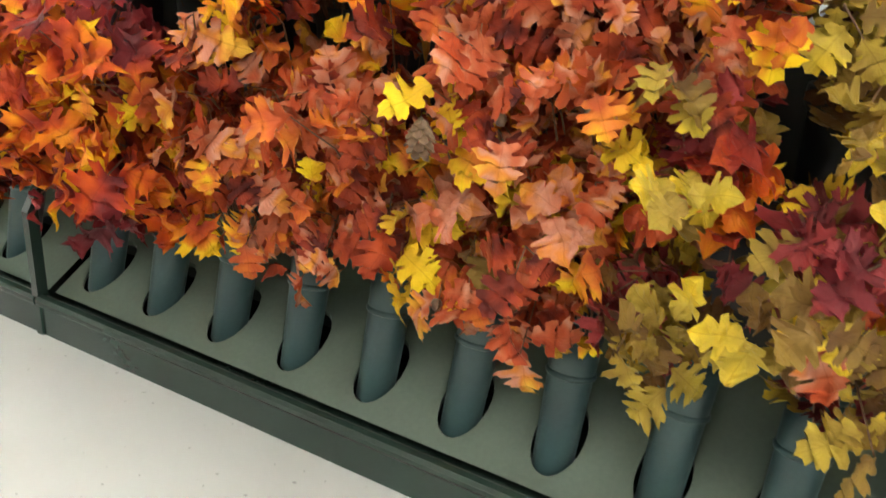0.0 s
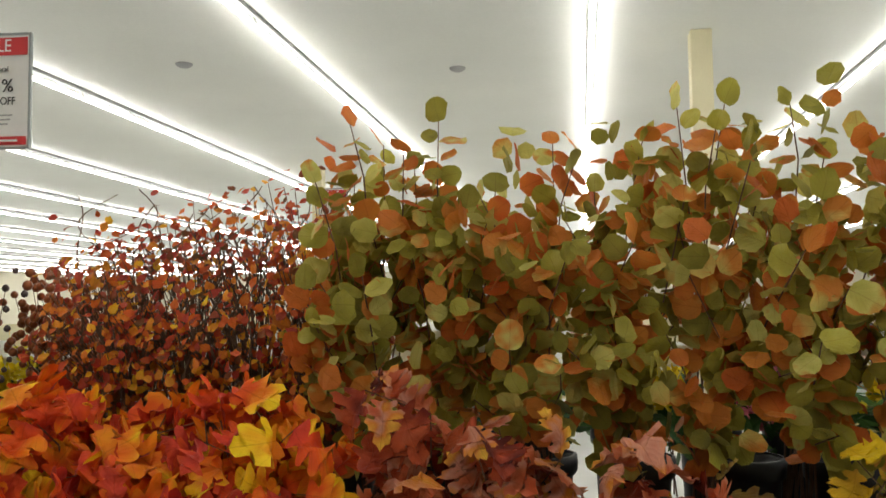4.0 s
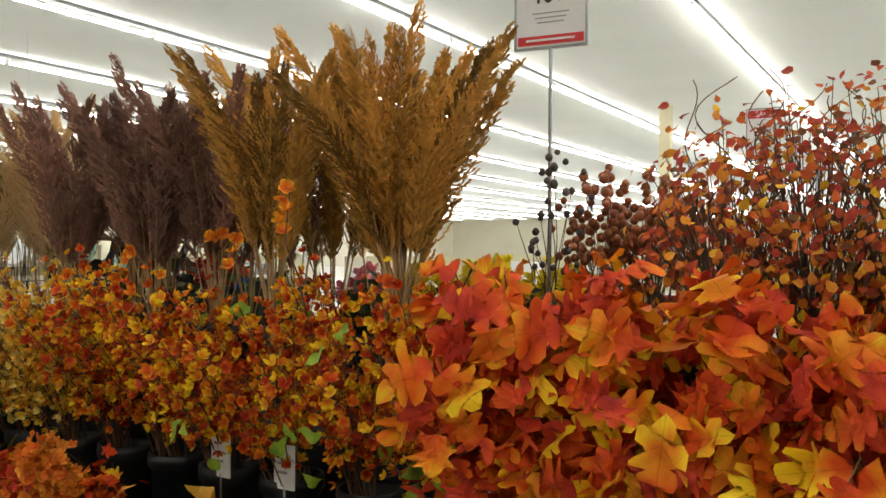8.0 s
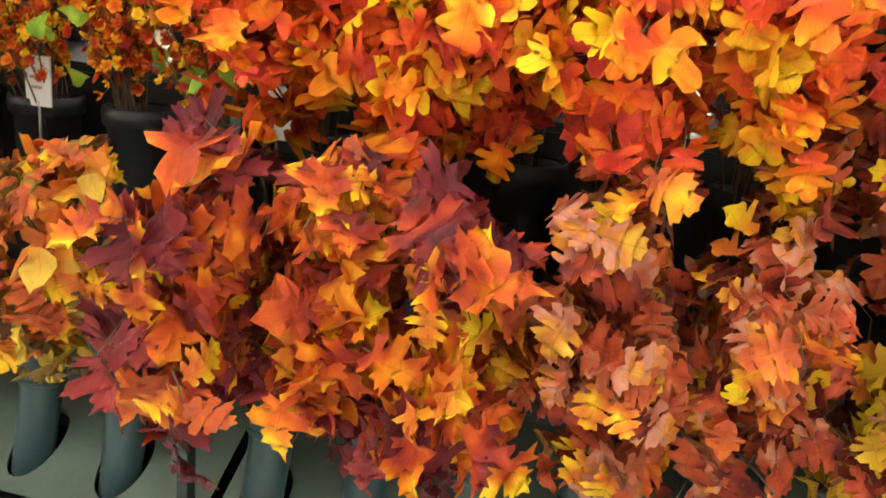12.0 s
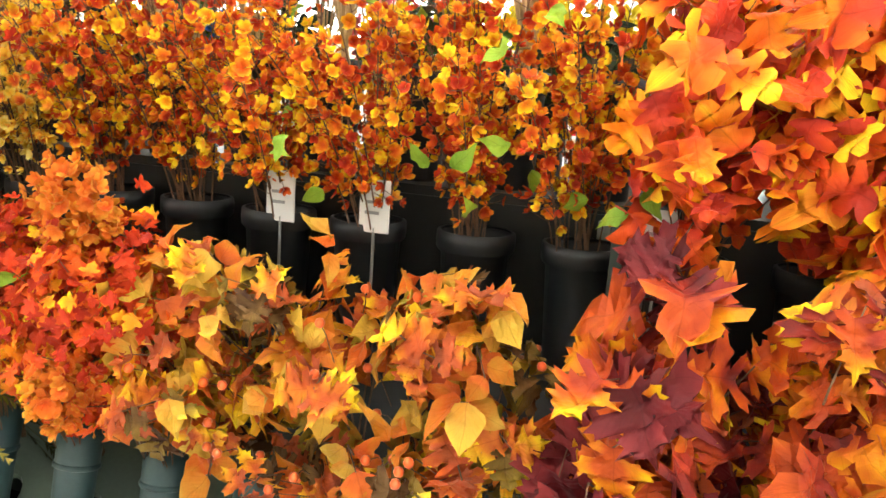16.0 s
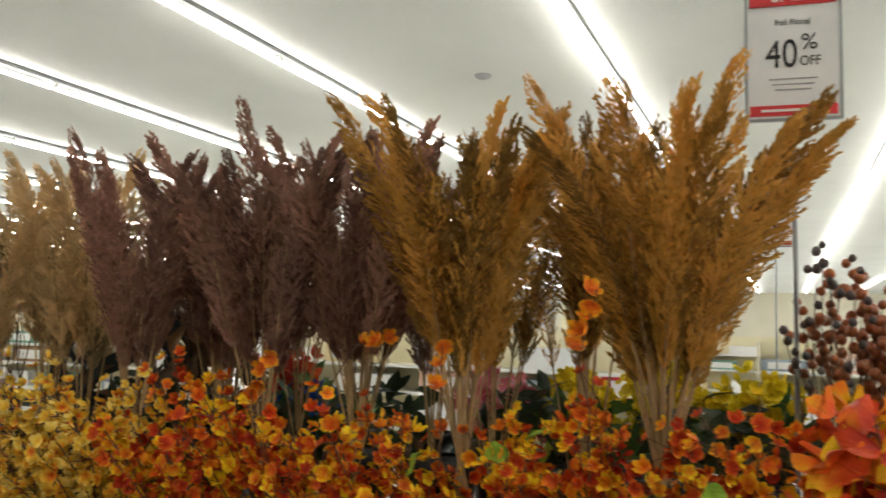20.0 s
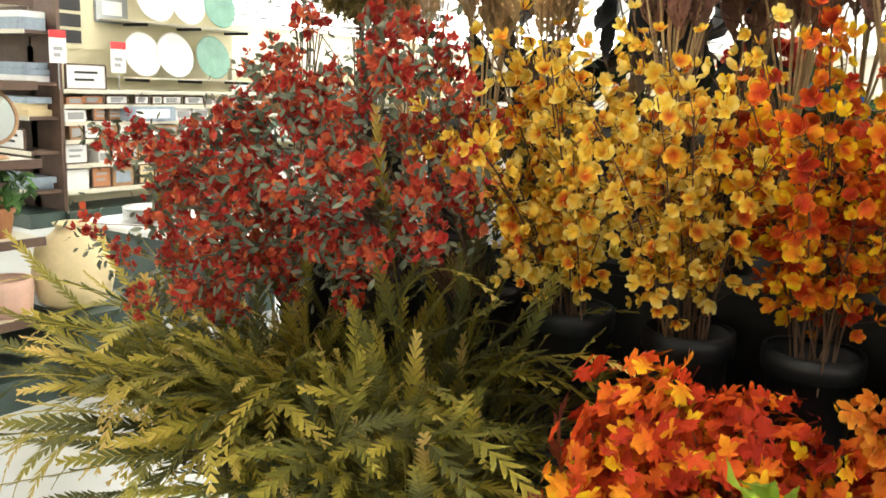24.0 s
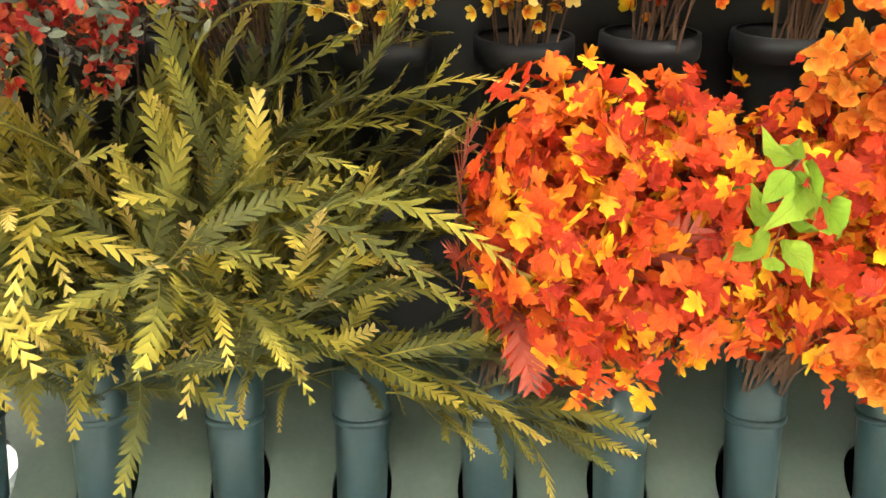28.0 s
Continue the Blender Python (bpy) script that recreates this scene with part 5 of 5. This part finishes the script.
def board(w, h, mat, label, name="board", neck=0.0):
    """A rounded serving board that leans back."""
    ob = thing(name, (0, 0, 0), label, name.replace("_", " "), "leaning boards")
    pts = []
    for k in range(28):
        a = 2 * math.pi * k / 28
        c, s = math.cos(a), math.sin(a)
        e = 0.7
        taper = 1 - neck * max(0.0, s) ** 0.6 if neck else 1.0
        pts.append((w / 2 * taper * math.copysign(abs(c) ** e, c), h / 2 + h / 2 * math.copysign(abs(s) ** e, s)))
    v = [(x, 0.0, z) for x, z in pts] + [(x, 0.018, z) for x, z in pts]
    n = 28
    f = [tuple(range(n)), tuple(range(2 * n - 1, n - 1, -1))] + [(i, i + n, (i + 1) % n + n, (i + 1) % n) for i in range(n)]
    put("slab", mesh("slab", v, f, M[mat]), ob, pose(0, 0, 0, -12))
    return ob


def plate(r, mat, label):
    ob = thing("plate", (0, 0, 0), label, "plate", "standing plates")
    put("dish", mesh("dish", *lathe([(0.0, 0.0), (r * 0.6, 0.0), (r * 0.98, 0.022), (r, 0.026), (r * 0.95, 0.028), (r * 0.6, 0.008), (0.0, 0.007)], 28), M[mat], smooth=True), ob, pose(0, 0, r, 78))
    return ob


def picture(w, h, mat, label, bars=2, ink="ink"):
    ob = thing("framed_sign", (0, 0, 0), label, "framed sign", "framed signs")
    panel = box("panel", -w / 2, w / 2, 0, 0.012, 0, h, M[mat], ob)
    for a in ((-w / 2 - 0.012, -w / 2, 0, h), (w / 2, w / 2 + 0.012, 0, h), (-w / 2, w / 2, -0.0, 0.012), (-w / 2, w / 2, h, h + 0.012)):
        box("frame_bar", a[0], a[1], -0.006, 0.014, a[2], a[3], M["dwood"], ob)
    for k in range(bars):
        z = h * (0.7 - 0.3 * k)
        box("text_line", -w * 0.3, w * (0.3 - 0.1 * (k % 2)), -0.004, -0.001, z - 0.008, z + 0.012, M[ink], panel)
    return ob


def potted(at_unit, x, y, z):
    ob = thing("potted_plant", (0, 0, 0), "small green plant in a terracotta pot", "potted plant")
    put("pot", mesh("pot", *lathe([(0.0, 0.0), (0.05, 0.0), (0.068, 0.1), (0.074, 0.1), (0.074, 0.12), (0.064, 0.12), (0.06, 0.105), (0.0, 0.1)], 18), M["clay"], smooth=True), ob)
    ch = []
    for p, nor, tip in spots(160, (0, 0, 0.19), (0.12, 0.12, 0.1), (0, 0, 0.1)):
        d = D_LANCE[int(rng.integers(3))]
        m = np.array(aim(Vector(p), nor, tip, 0.06))
        ch.append(((np.asarray(d[0]) @ m[:3, :3].T + m[:3, 3]).tolist(), d[1], d[2]))
    v, f, u = merge(ch)
    tagged(put("foliage", mesh("foliage", v, f, M["foliage"], u), ob), kind="stuff")
    return lay(at_unit, ob, x, y, z)


# near unit: its face looks towards +x, so it is turned a quarter
NA = shelving("shelf_unit", (-6.0, -1.83, 0), 90, 2.55, (0.33, 0.64, 0.94, 1.23, 1.53), 0.42, "cream steel shelf unit full of home goods", "cream", sides=False, rail="dwood", board_mat="slat")
for x, w, h, mat in ((2.33, 0.15, 0.36, "wood"), (2.14, 0.2, 0.2, "dwood"), (1.98, 0.2, 0.22, "wood"), (1.5, 0.26, 0.3, "dwood"), (1.2, 0.2, 0.34, "wood")):
    lay(NA, board(w, h, mat, "round-cornered wooden serving board leaning on a shelf", "serving_board"), x, 0.2, 1.53)
ob = lay(NA, board(0.17, 0.56, "bluegrey", "long grey board leaning aslant on the top shelf", "serving_board"), 1.82, 0.08, 1.53)
ob.matrix_basis = ob.matrix_basis @ pose(0, 0, 0.0, 0, 24, 0)
for x, w, h, mat in ((2.36, 0.22, 0.28, "dwood"), (2.12, 0.2, 0.27, "pottery"), (1.9, 0.2, 0.27, "dwood"), (1.66, 0.2, 0.26, "wood")):
    lay(NA, board(w, h, mat, "paddle-shaped wooden board leaning on a shelf", "serving_board", 0.6), x, 0.16, 1.23)
ob = thing("wire_letter", (0, 0, 0), "small black wire letter standing on the shelf", "wire letter")
put("wire", mesh("wire", *tube_path([(-0.07, 0, 0.02), (-0.045, 0, 0.1), (-0.02, 0, 0.15), (0.0, 0, 0.06), (0.02, 0, 0.15), (0.045, 0, 0.15), (0.05, 0, 0.004), (0.08, 0, 0.05)], 0.003, 0.003, 6), M["ink"], smooth=True), ob)
lay(NA, ob, 2.22, 0.08, 1.53)
lay(NA, picture(0.26, 0.24, "white", "white framed sign with dark lettering"), 2.12, 0.15, 0.94)
lay(NA, goods_box(0.22, 0.2, 0.26, "wood", "brown slatted wooden box on a shelf"), 1.83, 0.2, 0.94)
lay(NA, goods_box(0.2, 0.2, 0.25, "pottery", "cream carton on a shelf", "white"), 1.5, 0.2, 0.94)
mir = thing("table_mirror", (0, 0, 0), "round tilting mirror on a wooden stand", "mirror")
put("glass", mesh("glass", *lathe([(0.0, 0.004), (0.1, 0.004), (0.1, -0.004), (0.0, -0.004)], 24), M["mirror"]), mir, pose(0, 0, 0.16, 75))
put("rim", mesh("rim", *lathe([(0.098, 0.008), (0.11, 0.008), (0.112, 0.0), (0.11, -0.008), (0.098, -0.008)], 24), M["wood"], smooth=True), mir, pose(0, 0, 0.16, 75))
put("foot", mesh("foot", *lathe([(0.0, 0.0), (0.06, 0.0), (0.055, 0.012), (0.014, 0.02), (0.012, 0.06), (0.0, 0.06)], 16), M["wood"], smooth=True), mir)
lay(NA, mir, 2.4, 0.12, 0.94)
for x in (0.3, 0.6, 0.9, 1.2, 1.45, 1.7):
    lay(NA, board(0.2, rng.uniform(0.2, 0.27), ("wood", "dwood", "pottery")[int(rng.integers(3))], "wooden serving board leaning on a shelf", "serving_board"), x, 0.2, 1.23)
ob = thing("shelf_sign", (0, 0, 0), "small white and red sale card above the shelf", "sign", "shelf cards")
box("card", -0.06, 0.06, 0, 0.004, 0.3, 0.47, M["white"], ob)
box("red_band", -0.06, 0.06, -0.003, -0.0005, 0.43, 0.47, M["red"], ob)
box("clip_stem", -0.004, 0.004, 0.0, 0.004, 0.0, 0.3, M["steel"], ob)
lay(NA, ob, 2.16, 0.3, 1.53)
for x in (2.2, 2.45):
    lay(NA, goods_box(0.12, 0.16, 0.09, "white", "small white carton on a shelf", "grey"), x, 0.1, 1.53)
for x, w in ((1.2, 0.2), (0.9, 0.24)):
    lay(NA, goods_box(w, 0.2, 0.25, "wood", "brown wooden crate on a shelf"), x, 0.2, 0.94)
lay(NA, goods_box(0.14, 0.14, 0.2, "dwood", "dark brown storage jar box on a shelf", "wood"), 2.46, 0.3, 0.64)
lay(NA, goods_box(0.22, 0.16, 0.23, "pottery", "cream carton with a photo on a shelf", "white"), 1.7, 0.2, 0.64)
lay(NA, goods_box(0.2, 0.2, 0.2, "pinkpot", "pink gift box on a low shelf", "white"), 1.6, 0.2, 0.33)
BOTTLE = [(0.0, 0.0), (0.055, 0.0), (0.062, 0.02), (0.062, 0.15), (0.05, 0.18), (0.02, 0.2), (0.018, 0.235), (0.024, 0.24), (0.0, 0.24)]
lay(NA, vase(BOTTLE, "wood", "amber brown bottle vase on a shelf", "bottle_vase"), 1.98, 0.2, 0.64)
JAR = [(0.0, 0.0), (0.06, 0.0), (0.075, 0.03), (0.07, 0.1), (0.045, 0.13), (0.0, 0.135)]
lay(NA, vase(JAR, "clay", "rounded terracotta jar on a shelf", "jar"), 2.22, 0.16, 0.64)
potted(NA, 2.4, 0.12, 0.64)
lay(NA, goods_box(0.3, 0.22, 0.24, "white", "white photo frame box on a low shelf", "wood"), 1.95, 0.18, 0.33)
lay(NA, picture(0.24, 0.22, "white", "small framed leaf print leaning on a shelf", 1, "foliage"), 2.28, 0.26, 0.33)
POT = [(0.0, 0.0), (0.07, 0.0), (0.085, 0.02), (0.095, 0.12), (0.09, 0.15), (0.08, 0.15), (0.08, 0.12), (0.0, 0.1)]
lay(NA, vase(POT, "pinkpot", "pale pink ceramic planter on a low shelf", "planter"), 2.42, 0.1, 0.33)
VASE = [(0.0, 0.0), (0.1, 0.0), (0.14, 0.03), (0.16, 0.14), (0.14, 0.25), (0.08, 0.3), (0.06, 0.32), (0.075, 0.34), (0.065, 0.34), (0.05, 0.31), (0.0, 0.3)]
ob = vase(VASE, "pottery", "large cream ceramic vase standing low", "floor_vase")
ob.matrix_basis = pose(-6.05, 0.84, 0.335)
tagged(box("low_platform", -6.5, -5.85, 0.724, 1.1, 0.0, 0.335, M["gbase"], bev=0.006), "low dark green display platform", "platform")

# corner unit further off
NB = shelving("shelf_unit", (-9.4, 2.95, 0), 90, 2.2, (0.283, 0.502, 0.705, 0.856, 0.997, 1.121), 0.4, "cream corner shelf unit with frames and plates", "cream", sides=False, rail="slat")
box("upper_panel", 0, 2.2, 0.37, 0.398, 1.46, 2.0, M["cream"], NB)
for x in (0.0, 2.17):
    box("end_post", x, x + 0.03, 0.34, 0.4, 0.12, 1.46, M["slat"], NB)
for z in (1.237, 1.728):
    box("glass_shelf", 0.62, 2.18, 0.02, 0.37, z - 0.012, z, M["slat"], NB, bev=0.002)
    for x in (0.9, 1.5, 2.1):
        box("wire_bracket", x - 0.006, x + 0.006, 0.03, 0.37, z - 0.04, z - 0.014, M["ink"], NB)
NC = shelving("shelf_unit", (-12.0, 2.7, 0), 0, 2.6, (0.3, 0.62, 0.9, 1.175, 1.577), 0.25, "dark shelf unit with signs and linen", "dwood", sides=False, rail="slat", board_mat="dwood")
for k, z in enumerate((0.283, 0.502, 0.705, 0.856, 0.997)):
    x = 0.16
    tall = (0.17, 0.16, 0.12, 0.11, 0.07)[k]
    while x < 2.1:
        w = rng.uniform(0.1, 0.22)
        mat = ("white", "white", "pottery", "white", "wood", "white", "clay")[int(rng.integers(7))]
        if rng.random() < 0.55:
            lay(NB, picture(w, tall, mat, "small framed print standing on a shelf", 2, "grey"), x, 0.06, z)
        else:
            lay(NB, goods_box(w, 0.2, tall * rng.uniform(0.6, 1.0), mat, "small carton of home goods on a shelf", ("white", "grey", "bluegrey")[int(rng.integers(3))]), x, 0.14, z)
        x += w + rng.uniform(0.02, 0.06)
lay(NB, goods_box(0.5, 0.25, 0.13, "bluegrey", "blue-grey folded cloth pack on a shelf", "white"), 0.85, 0.05, 0.856)
for x, z, r, mat in ((1.07, 1.728, 0.21, "white"), (1.44, 1.728, 0.2, "white"), (1.83, 1.728, 0.2, "teal"), (0.92, 1.237, 0.2, "white"), (1.28, 1.237, 0.21, "white"), (1.74, 1.237, 0.21, "teal")):
    lay(NB, plate(r, mat, "large round platter standing on an upper shelf"), x, 0.16, z)
hs = thing("hanging_slate", (0, 0, 0), "three small dark slates hung on a cord", "hanging sign")
for k in range(3):
    box("slate", -0.12, 0.12, -0.014, 0.0, -0.12 - 0.136 * k, -0.012 - 0.136 * k, M["ink"], hs, bev=0.003)
put("cord", mesh("cord", *tube_path([(-0.1, -0.006, -0.012), (0, -0.006, 0.09), (0.1, -0.006, -0.012)], 0.003, 0.003, 5), M["stem"]), hs)
lay(NB, hs, 0.34, 0.37, 1.9)
tray = thing("wall_tray", (0, 0, 0), "grey metal tray hung on the cream panel", "tray")
box("tray_base", -0.17, 0.17, -0.03, 0.0, -0.13, 0.13, M["steel"], tray, bev=0.01)
box("tray_label", -0.1, 0.1, -0.034, -0.031, -0.06, 0.06, M["white"], tray)
lay(NB, tray, 0.76, 0.369, 1.83)
for x, z in ((0.0, 1.33), (0.56, 1.27)):
    ob = thing("shelf_sign", (0, 0, 0), "small white and red shelf sale card", "sign", "shelf cards")
    box("card", -0.075, 0.075, 0, 0.004, 0, 0.26, M["white"], ob)
    box("red_band", -0.075, 0.075, -0.003, -0.0005, 0.2, 0.26, M["red"], ob)
    for k in range(2):
        box("text_line", -0.04, 0.04 - 0.02 * k, -0.003, -0.0005, 0.1 - 0.05 * k, 0.13 - 0.05 * k, M["grey"], ob)
    box("clip_stem", -0.004, 0.004, 0.0, 0.004, 1.121 - z, 0.0, M["steel"], ob)
    lay(NB, ob, x, -0.005, z)
lay(NB, picture(0.36, 0.2, "white", "white scalloped sign with dark script", 2), 0.28, 0.05, 1.121)
for z, n in ((0.3, 3), (0.62, 3), (0.9, 3), (1.175, 3), (1.577, 2)):
    for k in range(n):
        x = 2.6 - 0.75 * (k + 0.55)
        if rng.random() < 0.65:
            for q in range(int(rng.integers(2, 4))):
                lay(NC, goods_box(rng.uniform(0.5, 0.64), 0.22, 0.05, ("white", "bluegrey", "white", "pottery")[int(rng.integers(4))], "folded pale linen stacked on a dark shelf"), x, 0.13, z + 0.051 * q, rng.uniform(-4, 4))
        else:
            lay(NC, picture(rng.uniform(0.4, 0.6), rng.uniform(0.16, 0.22), ("white", "ink")[k % 2], "wooden sign with lettering on a dark shelf", 2, "ink" if k % 2 == 0 else "white"), x, 0.04, z)

# low table with plates
tb = thing("low_table", (-6.75, 1.95, 0), "dark green low display table with white top", "table")
box("skirt", -0.5, 0.5, -0.25, 0.25, 0.0, 0.42, M["gbase"], tb, bev=0.008)
box("table_top", -0.53, 0.53, -0.28, 0.28, 0.42, 0.45, M["white"], tb, bev=0.006)
for x in (-0.2, 0.15):
    for k in range(5):
        ob = thing("dinner_plate", (-6.75 + x, 1.9, 0.45 + 0.016 * k), "white dinner plate in a stack", "plate", "stacked plates")
        put("dish", mesh("dish", *lathe([(0.0, 0.0), (0.08, 0.0), (0.14, 0.018), (0.142, 0.022), (0.08, 0.008), (0.0, 0.008)], 22), M["white"], smooth=True), ob)

# distant aisles
for k, (x, y, L) in enumerate(((-8.0, 7.5, 5.0), (-2.4, 9.5, 4.0), (2.5, 9.5, 5.0), (-15.0, 9.0, 5.0), (-20.0, 6.0, 5.0), (-27.0, 3.0, 6.0), (-26, 12, 6.0), (-10, 16, 8.0), (0, 16, 8.0))):
    rows = (0.3, 0.7, 1.0)
    u = shelving("shelf_unit", (x, y, 0), 0, L, rows, 0.45, "cream shop shelf unit with mixed goods", "cream")
    for z in rows:
        xx = 0.3
        while xx < L - 0.3:
            w = rng.uniform(0.4, 0.8)
            lay(u, goods_box(w, 0.25, rng.uniform(0.12, 0.3), ("white", "pottery", "bluegrey", "teal", "wood", "white", "pinkpot", "red")[int(rng.integers(8))], "carton of shop goods on a shelf", "white"), xx, 0.2, z)
            xx += w + rng.uniform(0.25, 0.7)
for x, y, z in ((-13.0, 6.3, 2.5), (-20.5, 10.5, 2.6)):
    ob = thing("round_sign", (x, y, z), "round red hanging sale sign", "sign", "round signs")
    put("disc", mesh("disc", *lathe([(0.0, 0.006), (0.2, 0.006), (0.2, -0.006), (0.0, -0.006)], 28), M["red"]), ob, pose(0, 0, 0, 90, 0, 50))
    put("cord", mesh("cord", *tube_path([(0, 0, 0.2), (0, 0, H - z)], 0.003, 0.003, 4), M["steel"]), ob)
for x, y in ((-4.9, 5.2), (-2.3, 6.4), (-5.6, 8.6), (-0.2, 6.0), (-2.2, 9.5)):
    ob = thing("ceiling_vent", (x, y, H), "small round grey ceiling fitting", "ceiling fitting", "ceiling fittings")
    put("cap", mesh("cap", *lathe([(0.0, -0.05), (0.06, -0.045), (0.1, -0.02), (0.11, 0.0)], 18), M["grey"], smooth=True), ob)
